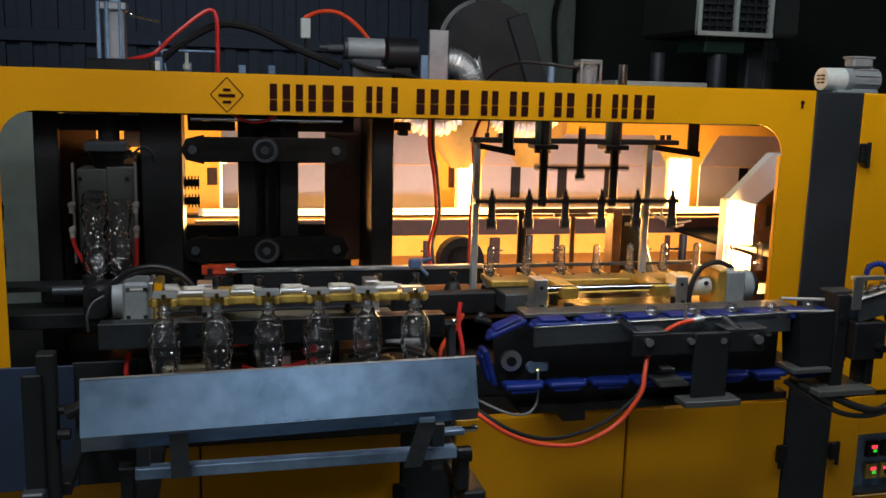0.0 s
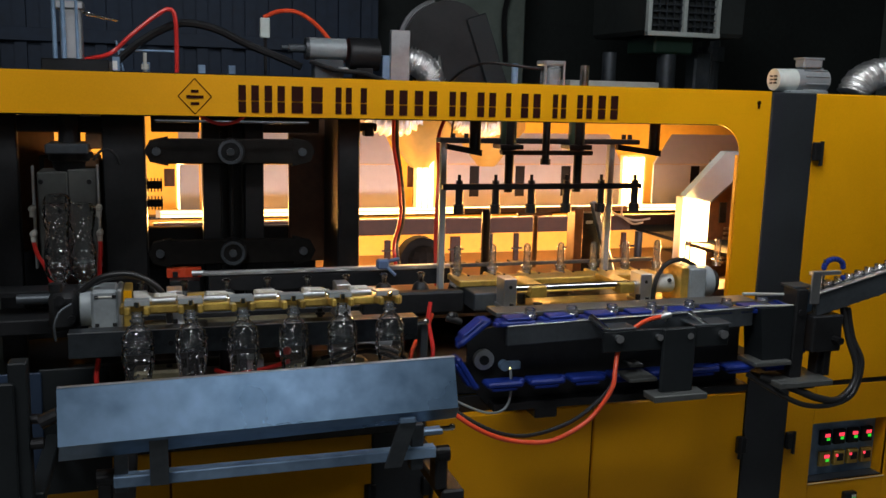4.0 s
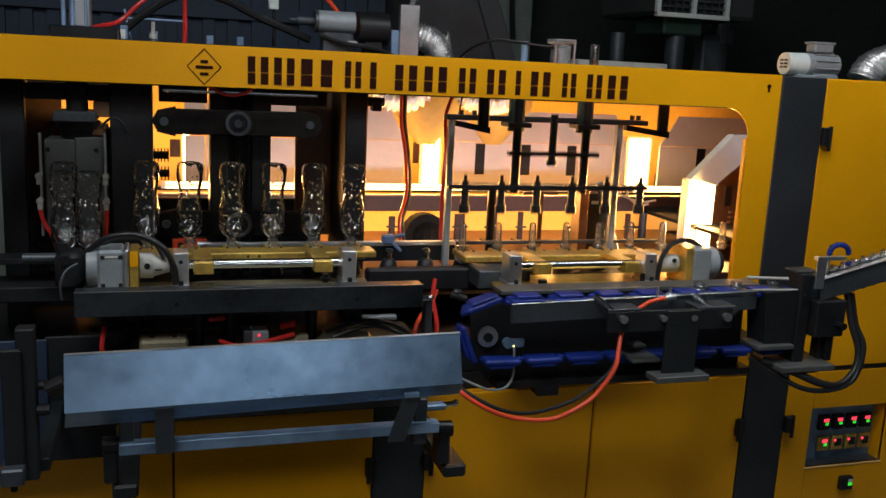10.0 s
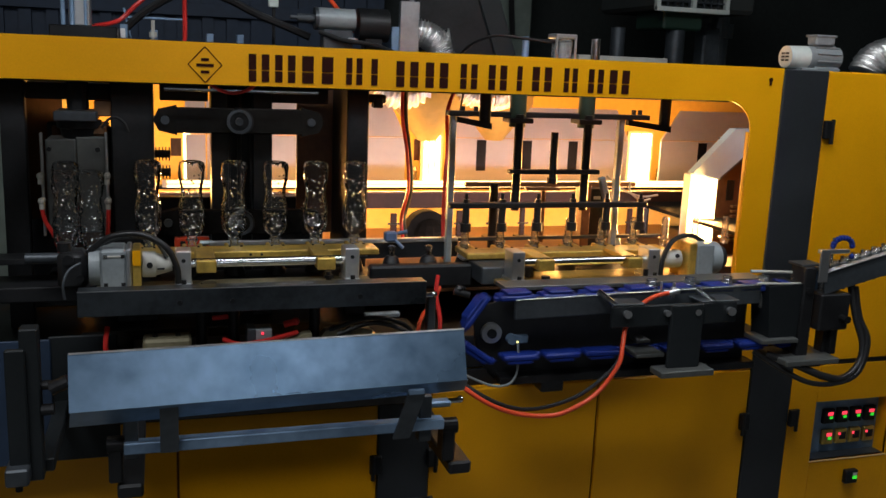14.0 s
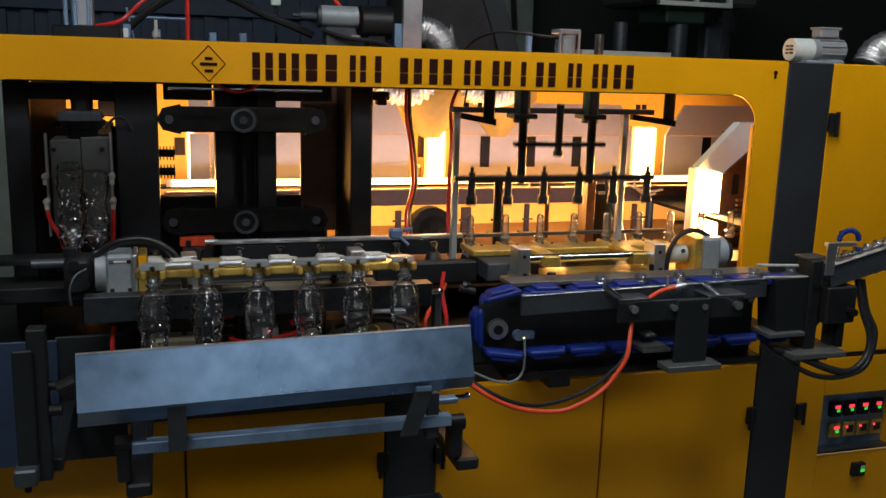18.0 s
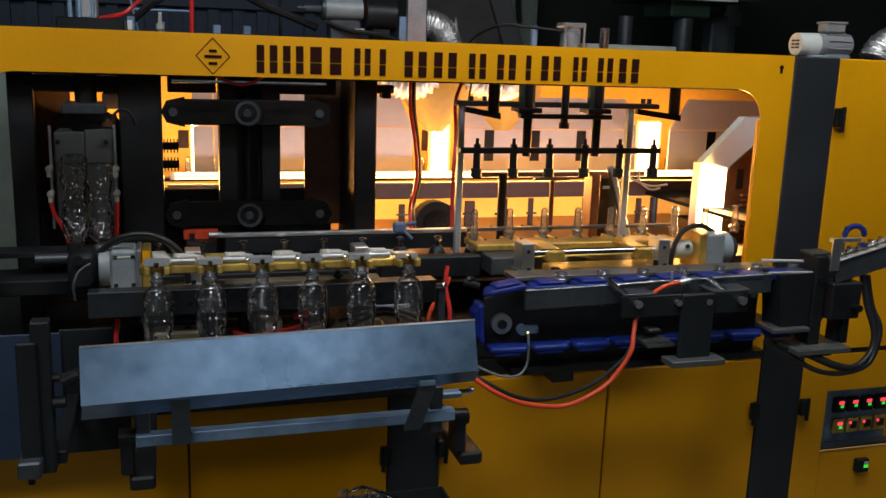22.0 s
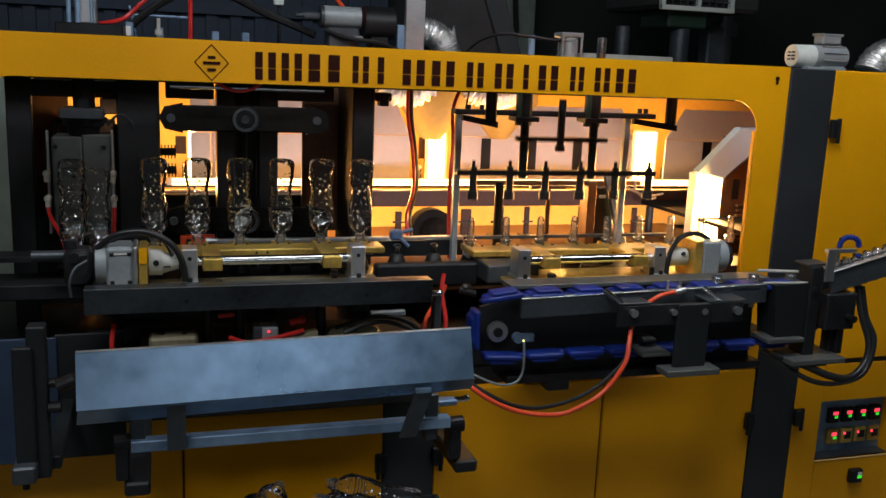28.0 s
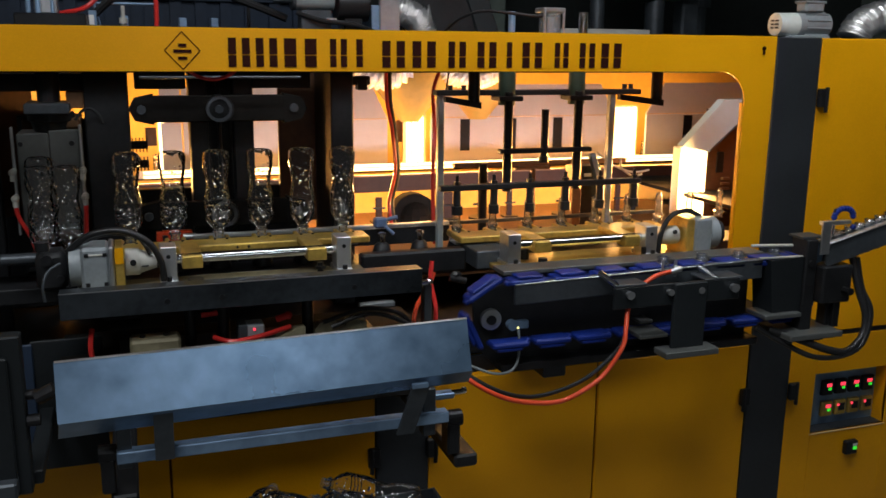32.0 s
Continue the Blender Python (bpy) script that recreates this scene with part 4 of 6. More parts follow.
part("terminal_box", B(1.785, 1.855, 0.275, 0.325, 1.772, 1.806, 0.006), MOTOR, bl)
part("box_lid", B(1.782, 1.858, 0.272, 0.328, 1.800, 1.808, 0.002), MOTOR, bl)
for k in range(3):
    for j in (-1, 1):
        part("vent", B(1.6925, 1.6955, 0.30 + j * 0.011 - 0.007, 0.30 + j * 0.011 + 0.007, 1.722 + 0.011 * k, 1.727 + 0.011 * k, 0), BLACK, bl)
part("foot", B(1.73, 1.87, 0.26, 0.34, 1.690, 1.702, 0.002), MOTOR, bl)
bl.location += Vector((0.016, 0, 0))
lone("motor_shelf", B(1.685, 2.45, 0.14, 0.62, 1.676, 1.690, 0.002), SHEETDARK, "dark steel cover plate under the motor", "machine cover", kind="structure")
cc = thing("clear_cylinder", (0.912, 0.21, 1.66), "clear walled press cylinder with a metal head", "cylinder")
part("barrel", Shape().turned([(0.030, 1.60), (0.030, 1.765)], (0.912, 0.21, 0), 24), clear("acrylic", (0.8, 0.84, 0.85), 0.1, 0.1, 30, 0.25), cc, smooth=True)
part("head", B(0.880, 0.946, 0.178, 0.242, 1.758, 1.772, 0.003), ALU, cc)
part("piston_rod", Shape().rod((0.912, 0.21, 1.60), (0.912, 0.21, 1.75), 0.012), CHROME, cc)
part("tie_rod", Shape().rod((0.884, 0.178, 1.60), (0.884, 0.178, 1.76), 0.004).rod((0.942, 0.178, 1.60), (0.942, 0.178, 1.76), 0.004), ALU, cc)
hz = Shape().tube([(0.93, 0.2, 1.755), (0.86, 0.2, 1.75), (0.79, 0.22, 1.757), (0.72, 0.25, 1.762), (0.67, 0.3, 1.74), (0.64, 0.35, 1.70)], 0.0045, 8)
lone("control_hose", hz, RUBBER, "thin black hose at the clear cylinder", "hose", smooth=True)
for pts, r, mt, lab in (
        ([(0.10, 1.0, 1.93), (0.16, 1.0, 1.955), (0.23, 1.0, 1.95), (0.30, 0.95, 1.89), (0.36, 0.85, 1.78)], 0.008, ORANGE, "short orange hose behind the muffler"),
        ([(0.24, 0.72, 1.77), (0.32, 0.70, 1.745), (0.42, 0.70, 1.735), (0.50, 0.72, 1.71)], 0.008, RUBBER, "black hose under the muffler"),
        ([(-0.095, 0.030, 1.610), (-0.07, 0.030, 1.592), (-0.035, 0.030, 1.583), (0.0, 0.030, 1.590), (0.03, 0.030, 1.610)], 0.0045, REDHOSE, "red hose hanging below the front beam")):
    lone("air_hose", Shape().tube(pts, r, 8), mt, lab, "hose", smooth=True)
OLDVIEW[0] = False
for pts, r, mt, lab in (
        ([(0.27, 0.86, 1.745), (0.19, 0.88, 1.778), (0.094, 0.9, 1.815), (-0.002, 0.9, 1.858), (-0.085, 0.9, 1.875), (-0.14, 0.9, 1.868), (-0.212, 0.9, 1.832), (-0.286, 0.9, 1.777), (-0.338, 0.9, 1.72), (-0.36, 0.9, 1.66)], 0.013, RUBBER, "thick black hose arched over the machine"),
        ([(-0.45, 0.78, 1.735), (-0.40, 0.80, 1.748), (-0.336, 0.84, 1.768), (-0.275, 0.84, 1.825), (-0.20, 0.84, 1.888), (-0.158, 0.84, 1.912), (-0.138, 0.84, 1.89), (-0.135, 0.84, 1.80), (-0.137, 0.84, 1.68)], 0.007, REDHOSE, "red air hose arched over the machine")):
    lone("air_hose", Shape().tube(pts, r, 8), mt, lab, "hose", smooth=True)
OLDVIEW[0] = True
lone("wall_switch", B(0.08, 0.115, 0.98, 1.0, 1.86, 1.93, 0.003), PALE, "small pale switch box above the machine", "switch box")
lone("switch_post", Shape().rod((0.098, 1.0, 1.68), (0.098, 1.0, 1.88), 0.006), BLACK, "thin dark post carrying a switch box", "post")

# hall things behind the machine
OLDVIEW[0] = False
ac = thing("air_cooler", (2.4, 2.0, 0), "grey metal air cooler with a white framed grille", "air cooler")
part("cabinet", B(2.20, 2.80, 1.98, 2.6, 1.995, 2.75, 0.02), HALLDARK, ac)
for x in (2.195, 2.40, 2.595):
    part("frame_bar", B(x - 0.011, x + 0.011, 1.93, 1.96, 1.99, 2.6, 0.002), PALE, ac)
part("frame_bar", B(2.184, 2.606, 1.925, 1.955, 1.985, 2.008, 0.002), PALE, ac)
for i in range(9):
    part("slat", B(2.20, 2.59, 1.945, 1.965, 2.035 + 0.035 * i, 2.042 + 0.035 * i, 0), SHEETDARK, ac)
for i in range(9):
    part("slat", B(2.215 + 0.042 * i, 2.220 + 0.042 * i, 1.95, 1.97, 2.008, 2.5, 0), SHEETDARK, ac)
part("neck", B(2.27, 2.50, 2.0, 2.3, 1.90, 1.995, 0.01), material("dark_green_enamel", (0.012, 0.035, 0.022), 0.5), ac, "dark green collar under the cooler")
part("leg", Shape().rod((2.38, 2.06, 0), (2.38, 2.06, 1.90), 0.05, seg=20), SHEETDARK, ac, "bare steel pipe leg", smooth=True)
OLDVIEW[0] = True
lone("hall_column", B(1.36, 1.89, 3.6, 4.0, 0, 5.5, 0.01), HALLGREY, "grey green plastered hall column", "column", kind="structure")
lone("wall_cable", Shape().tube([(1.70, 3.55, 3.0), (1.78, 3.55, 2.5), (1.74, 3.55, 2.2), (1.76, 3.55, 1.9)], 0.02, 6), RUBBER, "dark cable hanging on the column", "cable")
OLDVIEW[0] = False
pm = thing("side_machine", (-1.3, 2.5, 0), "pale grey machine standing beyond the open side", "machine")
part("body", B(-1.9, -0.80, 2.1, 2.9, 0, 1.22, 0.02), PALE, pm)
part("top_unit", B(-1.7, -0.82, 2.15, 2.7, 1.22, 1.62, 0.02), PALE, pm)
OLDVIEW[0] = True
tank = thing("steel_pipe", (2.3, 2.3, 0), "dim upright steel pipe behind the machine", "pipe")
part("pipe", Shape().rod((2.75, 2.6, 0), (2.75, 2.6, 2.4), 0.05, seg=16), SHEETDARK, tank)
part("collar", Shape().rod((2.75, 2.6, 1.9), (2.75, 2.6, 1.98), 0.08, seg=16), SHEETDARK, tank)

lone("dim_pipe", Shape().rod((1.845, 2.0, 0), (1.845, 2.0, 1.90), 0.035, seg=16), SHEETDARK, "dim steel pipe behind the machine", "pipe", smooth=True)
lone("beige_plate", B(1.43, 1.86, 1.45, 1.65, 1.688, 1.745, 0.003), OFFWHITE, "beige steel cover on the machine top", "cover")
lone("side_post", B(2.43, 2.53, 2.2, 2.3, 0, 1.93, 0.01), SHEETDARK, "dim grey steel post behind the machine", "post")
lone("top_stud", Shape().rod((1.054, 0.3, 1.66), (1.054, 0.3, 1.765), 0.014), CHROME, "short bright steel stud above the beam", "stud", smooth=True)
lone("top_stud", Shape().rod((0.828, 0.3, 1.66), (0.828, 0.3, 1.765), 0.010), SHEET, "short steel stud above the beam", "stud", smooth=True)
for x, w, h in ((0.56, 0.012, 0.10), (0.835, 0.02, 0.11), (1.09, 0.010, 0.12), (1.46, 0.016, 0.10), (1.56, 0.010, 0.115)):
    bk = thing("beam_bracket", (x, 1.06, 1.0), "dark red-brown bracket between deck and carrier beam", "bracket", "beam brackets")
    # seen as a silhouette against the glow; that dark is in the colour
    part("upright", B(x - w, x + w, 1.06, 1.075, 1.0, 1.0 + h, 0.002), SHIELD, bk)
    part("foot", B(x - w - 0.018, x + w + 0.018, 1.04, 1.09, 1.0, 1.008, 0.001), BLACKOX, bk)
    part("screw", Shape().rod((x - w - 0.012, 1.055, 1.06), (x + w + 0.012, 1.055, 1.06), 0.004, seg=6), BLACKOX, bk)

# ---- the bottle line: seats, press, clamp ----
PITCH, X0, YC, ZN = 0.1096, -0.253, 0.193, 1.162


def seat_x(i):
    return X0 + PITCH * i


line = thing("chain_line", (0.4, YC, 1.0), "black chain guide with upright bottle seats", "chain line")
part("guide", B(-0.95, 1.64, 0.10, 0.24, 1.035, 1.075, 0.003), BLACK, line)
part("front_guide", B(0.33, 0.625, 0.06, 0.10, 1.05, 1.115, 0.006), BLACK, line)
part("grey_block", B(0.628, 0.725, -0.02, 0.10, 1.075, 1.125, 0.003), SHEETDARK, line)
part("back_rail", B(-0.11, 0.62, 0.225, 0.245, 1.148, 1.160, 0.002), ALU, line, "bright straight guide rail")
part("back_rail_foot", B(-0.09, 0.62, 0.228, 0.25, 1.10, 1.147, 0.002), BLACK, line)
part("rail_end", Shape().rod((-0.135, 0.235, 1.153), (-0.10, 0.235, 1.153), 0.008), ALU, line)
part("thin_rail", B(0.60, 1.30, 0.245, 0.262, 1.150, 1.160, 0.001), SHEETDARK, line)
kb = Shape().box(0.395, 0.432, 0.205, 0.232, 1.155, 1.185, 0.005).rod((0.432, 0.21, 1.18), (0.460, 0.205, 1.186), 0.006).rod((0.425, 0.205, 1.16), (0.445, 0.19, 1.140), 0.005)
part("clamp_knob", kb, material("slate_blue_paint", (0.09, 0.14, 0.25), 0.5), line, "slate blue clamp knob")
OLDVIEW[0] = False
for i in range(0, 16):
    x = seat_x(i)
    st = part("seat", Shape().turned([(0.029, 1.085), (0.029, 1.10), (0.021, 1.125), (0.0125, 1.133), (0.0, 1.133)], (x, YC, 0), 14), BLACK, line, smooth=True)
    part("spigot", Shape().turned([(0.0095, 1.128), (0.0095, 1.149), (0.012, 1.151), (0.012, 1.158), (0.006, 1.162), (0.0, 1.162)], (x, YC, 0), 12), CHROME, st, "bright metal spigot", smooth=True)

# part lit by the oven; the light is painted as orange
om = thing("connector_block", (-0.14, 0.3, 1.13), "block on the guide, oven light in its orange colour", "connector")
part("body", B(-0.187, -0.094, 0.29, 0.32, 1.148, 1.174, 0.002), ORANGE, om)
for x in (-0.172, -0.118):
    part("window", B(x, x + 0.014, 0.286, 0.292, 1.150, 1.166, 0.001), BLACK, om)
part("foot", B(-0.18, -0.10, 0.245, 0.315, 1.075, 1.148, 0.002), BLACK, om)
OLDVIEW[0] = True

# press over the preform seats
YP = 0.17
PX = [0.630 + 0.1105 * k for k in range(6)]
press = thing("press_frame", (0.88, YP, 1.1), "black steel press frame over the preform seats", "press")
part("top_plate", B(0.575, 1.205, YP + 0.03, YP + 0.07, 1.527, 1.542, 0.002), BLACK, press)
for x in (0.590, 1.118):
    part("post", B(x - 0.009, x + 0.009, YP + 0.04, YP + 0.06, 1.06, 1.527, 0.002), MOTOR, press, "bare steel square post")
for x, xe in ((0.585, 0.655), (1.10, 1.205)):
    part("front_arm", Shape().slab([(x - 0.01, 1.532), (x - 0.01, 1.516), (xe + 0.022, 1.497), (xe + 0.022, 1.515)], 0.10, 0.118), BLACKOX, press)
    part("air_cylinder", Shape().rod((xe + 0.004, 0.11, 1.515), (xe + 0.004, 0.11, 1.650), 0.016, seg=14), BLACKOX, press, smooth=True)
for x in (0.62, 0.66, 1.16, 1.18):
    part("bolt", Shape().rod((x, 0.22, 1.542), (x, 0.22, 1.556), 0.007, seg=6), BLACK, press)
for x in (0.785, 1.00):
    part("guide_sleeve", Shape().rod((x, 0.205, 1.50), (x, 0.205, 1.66), 0.024, seg=16), material("green_sleeve", (0.02, 0.045, 0.03), 0.5), press, smooth=True)
    part("sleeve_flange", B(x - 0.036, x + 0.036, 0.17, 0.235, 1.512, 1.526, 0.002), BLACK, press)
part("cross_rail", B(0.60, 1.24, YP + 0.03, YP + 0.07, 1.645, 1.66, 0.002), BLACK, press)
mover = part("moving_frame", Shape().box(0.578, 1.200, YP - 0.012, YP + 0.012, 1.395, 1.411, 0.002), BLACK, press, "black bar that pushes the preforms down", at=(0.88, YP, 1.403))
part("mid_bar", B(0.755, 1.037, YP - 0.010, YP + 0.014, 1.496, 1.509, 0.002), BLACK, mover)
for x in (0.785, 1.00):
    part("guide_rod", Shape().rod((x, 0.185, 1.385), (x, 0.185, 1.67), 0.013, seg=14), BLACKOX, mover, smooth=True)
part("piston", Shape().rod((0.892, YP, 1.475), (0.892, YP, 1.62), 0.011, seg=12).rod((0.892, YP, 1.468), (0.892, YP, 1.485), 0.015, seg=12), BLACKOX, mover)
for x in PX:
    ps = part("pusher", Shape().rod((x, YP, 1.345), (x, YP, 1.395), 0.011, seg=12).rod((x, YP, 1.325), (x, YP, 1.350), 0.016, seg=14), BLACK, mover, smooth=True)
    part("stud", Shape().rod((x, YP, 1.411), (x, YP, 1.438), 0.005, seg=8).rod((x, YP, 1.411), (x, YP, 1.421), 0.010, seg=6), BLACKOX, ps)

# toggle clamp and mould
clamp = thing("mould_clamp", (0.0, 0.4, 0.9), "black toggle clamp with steel mould halves", "clamp")
for x0, x1 in ((-0.108, -0.058), (0.012, 0.068)):
    part("guide_column", B(x0, x1, 0.36, 0.44, 0.9, 1.60, 0.003), BLACK, clamp)
part("centre_rail", Shape().rod((-0.024, 0.37, 0.9), (-0.024, 0.37, 1.6), 0.006).rod((-0.052, 0.365, 1.0), (-0.052, 0.365, 1.55), 0.0025, seg=6).rod((0.008, 0.365, 1.0), (0.008, 0.365, 1.55), 0.0025, seg=6), BLACKOX, clamp)
# black plates added as dark fill behind and beside the clamp
part("lower_yoke", B(-0.35, 0.24, 0.585, 0.63, 0.9, 1.235, 0.003), BLACK, clamp)
for x0, x1 in ((-0.245, -0.11), (0.07, 0.236)):
    part("head_plate", B(x0, x1, 0.345, 0.40, 1.548, 1.598, 0.003), BLACK, clamp)
part("centre_plate", B(-0.105, 0.065, 0.445, 0.455, 0.9, 1.60, 0), BLACK, clamp)
part("lower_yoke", B(-0.50, -0.36, 0.585, 0.65, 0.9, 1.29, 0.003), BLACK, clamp)
# added sheet: hides the bright wall, its brown imitates reflected heater glow
part("cavity_back", B(-0.57, -0.39, 0.50, 0.512, 0.95, 1.46, 0.002), SHIELD2, clamp, "brown plate added behind the mould, reflected glow in its colour")
part("side_yoke", B(-0.70, -0.51, 0.52, 0.60, 0.9, 1.47, 0.003), BLACK, clamp)
OLDVIEW[0] = False
part("rear_post", B(-0.617, -0.556, 0.34, 0.38, 0.86, 1.59, 0.003), BLACK, clamp)
OLDVIEW[0] = True
part("top_bar", Shape().rod((-0.22, 0.24, 1.582), (0.20, 0.24, 1.582), 0.004), SHEETDARK, clamp)
rp = part("platen", B(0.236, 0.302, 0.33, 0.58, 0.9, 1.598, 0.004), BLACK, clamp, at=(0.27, 0.4, 1.2))
part("lug", B(0.302, 0.366, 0.34, 0.40, 1.555, 1.580, 0.003), BLACK, rp)
part("lug_block", B(0.330, 0.358, 0.335, 0.375, 1.540, 1.572, 0.003), BLACKOX, rp)
# stands in for the platen's glow-lit side; the glow is in the brown
part("heat_shield", B(0.112, 0.236, 0.56, 0.575, 1.12, 1.59, 0.002), SHIELD2, rp, "brown plate, dim heater glow in its colour")
lp = part("platen", B(-0.345, -0.229, 0.33, 0.58, 0.9, 1.598, 0.004), BLACK, clamp, at=(-0.285, 0.4, 1.2))
for z in (1.33, 1.385):
    sp = part("spring_pack", Shape().rod((-0.229, 0.45, z), (-0.182, 0.45, z), 0.012, seg=12), BLACK, lp)
    for q in range(5):
        part("spring_coil", Shape().rod((-0.225 + 0.0095 * q, 0.45, z), (-0.2215 + 0.0095 * q, 0.45, z), 0.021, seg=12), BLACK, sp)
mr = part("mould_half", B(-0.428, -0.347, 0.30, 0.42, 1.175, 1.445, 0.004), MOULD, clamp, "grey steel mould half", at=(-0.39, 0.4, 1.3))
part("edge_strip", B(-0.346, -0.339, 0.292, 0.31, 1.165, 1.458, 0.002), ALU, mr)
part("top_step", B(-0.44, -0.35, 0.32, 0.5, 1.446, 1.475, 0.006), BROWN, mr)
for z in (1.41, 1.21):
    part("mould_bolt", Shape().rod((-0.363, 0.29, z), (-0.363, 0.30, z), 0.007), BLACK, mr)
ml = part("mould_half", B(-0.608, -0.528, 0.30, 0.42, 1.175, 1.438, 0.004), MOULD, clamp, "grey steel mould half", at=(-0.57, 0.4, 1.3))
part("edge_strip", B(-0.616, -0.609, 0.292, 0.31, 1.165, 1.455, 0.002), ALU, ml)
for x, z in ((-0.59, 1.41), (-0.545, 1.33), (-0.545, 1.21)):
    part("mould_bolt", Shape().rod((x, 0.29, z), (x, 0.30, z), 0.0065), BLACK, ml)
for m_, xa, top in ((mr, -0.338, 0.0), (ml, -0.612, 0.0)):
    for z in (1.338, 1.268):
        part("elbow_fitting", Shape().rod((xa, 0.292, z), (xa, 0.27, z), 0.009).ball((xa, 0.266, z), 0.0105, 8).rod((xa, 0.266, z), (xa, 0.266, z - 0.022), 0.007), OFFWHITE, m_, "white hose elbow")
    dx = -0.004 if m_ is mr else 0.03
    part("red_hose", Shape().tube([(xa, 0.266, 1.245), (xa + dx * 0.3, 0.262, 1.21), (xa + dx, 0.26, 1.17), (xa + dx * 1.6, 0.27, 1.10)], 0.006), REDHOSE, m_)
hubs, arms = [], []
for z in (1.495, 1.200):
    hb = part("hub", Shape().rod((-0.02, 0.285, z), (-0.02, 0.36, z), 0.037, seg=24), BLACKOX, clamp, smooth=True, at=(-0.02, 0.3, z))
    part("hub_ring", Shape().turned([(0.035, 0.0), (0.035, 0.006), (0.027, 0.006), (0.027, 0.0)], seg=24)._faced((-0.02, 0.285, z)), SHEETDARK, hb)
    part("hub_pin", Shape().rod((-0.02, 0.274, z), (-0.02, 0.285, z), 0.011, seg=14), SHEETDARK, hb)
    hubs.append(hb)
    for sx in (-1, 1):
        jx = -0.02 + sx * 0.205
        a = Shape().slab([(jx - sx * 0.03, z - 0.042), (jx - sx * 0.03, z + 0.042), (jx + sx * 0.02, z + 0.03), (jx + sx * 0.035, z), (jx + sx * 0.02, z - 0.03)] if sx > 0 else [(jx + 0.03, z + 0.042), (jx + 0.03, z - 0.042), (jx - 0.02, z - 0.03), (jx - 0.035, z), (jx - 0.02, z + 0.03)], 0.30, 0.335)
        a.box(min(jx, -0.02), max(jx, -0.02), 0.302, 0.333, z - 0.036, z + 0.036, 0.003)
        am = part("toggle_arm", a, DULLBLACK, clamp, at=(jx, 0.3, z))
        part("arm_pin", Shape().rod((jx, 0.292, z), (jx, 0.30, z), 0.012, seg=14), SHEETDARK, am)
        arms.append((am, sx, z))
plug = thing("base_plug", (-0.465, 0.35, 1.42), "black base plug unit above the open mould", "mould part")
part("block", B(-0.522, -0.410, 0.27, 0.43, 1.489, 1.516, 0.003), SHEETDARK, plug)
part("cone", Shape().turned([(0.060, 1.489), (0.060, 1.468), (0.052, 1.464), (0.048, 1.445), (0.034, 1.425), (0.026, 1.395), (0.012, 1.388), (0.0, 1.388)], (-0.463, 0.35, 0), 18), BLACK, plug, smooth=True)
part("neck", Shape().rod((-0.463, 0.35, 1.518), (-0.463, 0.35, 1.60), 0.03), BLACK, plug)
part("side_lug", B(-0.42, -0.375, 0.33, 0.37, 1.50, 1.545, 0.003, ), BROWN, plug)
part("cable", Shape().tube([(-0.395, 0.3, 1.47), (-0.375, 0.3, 1.495), (-0.355, 0.3, 1.50), (-0.335, 0.3, 1.485), (-0.325, 0.3, 1.46)], 0.004), RUBBER, plug)
lone("upper_plate", B(-0.62, -0.34, 0.36, 0.55, 1.545, 1.59, 0.003), BLACK, "black steel plate above the mould", "plate")
OLDVIEW[0] = False
# the heater glow on this plate is painted as red-brown
lone("brown_guard", plate4((-0.60, 0.44, 1.20), (-0.485, 0.56, 1.20), (-0.485, 0.56, 1.58), (-0.60, 0.44, 1.58), 0.003), SHIELD2, "guard plate coloured red-brown for the heater glow on it", "guard plate")
# made-up sheet: hides the oven, stands in for the dim hall beyond
lone("end_panel", B(-1.35, -0.60, 0.66, 0.672, 0.80, 1.62, 0.002), HALLGREY, "dim grey sheet added across the open machine end", "machine panel", kind="structure")
OLDVIEW[0] = True
for pts, r, mt, lab in (
        ([(0.498, 0.5, 1.60), (0.50, 0.5, 1.50), (0.515, 0.5, 1.40), (0.525, 0.5, 1.28), (0.505, 0.5, 1.18), (0.50, 0.45, 1.11)], 0.0085, RUBBER, "black hose hanging before the oven"),
        ([(0.488, 0.495, 1.60), (0.49, 0.495, 1.50), (0.506, 0.49, 1.40), (0.515, 0.49, 1.28), (0.495, 0.49, 1.18), (0.49, 0.44, 1.11)], 0.006, REDHOSE, "red hose hanging before the oven"),
        ([(0.64, 0.40, 1.60), (0.617, 0.40, 1.53), (0.622, 0.40, 1.42), (0.605, 0.36, 1.30), (0.596, 0.33, 1.18), (0.592, 0.30, 1.08)], 0.006, REDHOSE, "red hose hanging beside the press"),
        ([(0.665, 0.40, 1.60), (0.655, 0.40, 1.53)], 0.003, RUBBER, "thin black cable hanging behind the beam"),
        ([(1.17, 0.42, 1.33), (1.23, 0.42, 1.285), (1.30, 0.42, 1.26), (1.36, 0.42, 1.265)], 0.0035, OFFWHITE, "thin pale cable sagging before the oven"),
        ([(1.255, 0.42, 1.31), (1.26, 0.42, 1.275), (1.30, 0.42, 1.248), (1.335, 0.42, 1.252)], 0.0035, OFFWHITE, "thin pale cable sagging before the oven")):
    lone("hose", Shape().tube(pts, r, 8), mt, lab, "hose", smooth=True)
lone("bottle_shelf", B(-1.95, -0.31, 0.13, 0.21, 1.115, 1.1295, 0.001), BLACK, "black steel shelf carrying waiting bottles", "shelf")
lone("bottle_shelf", B(-1.95, -0.93, 0.215, 1.02, 1.115, 1.1295, 0.001), BLACK, "black steel shelf carrying waiting bottles", "shelf")
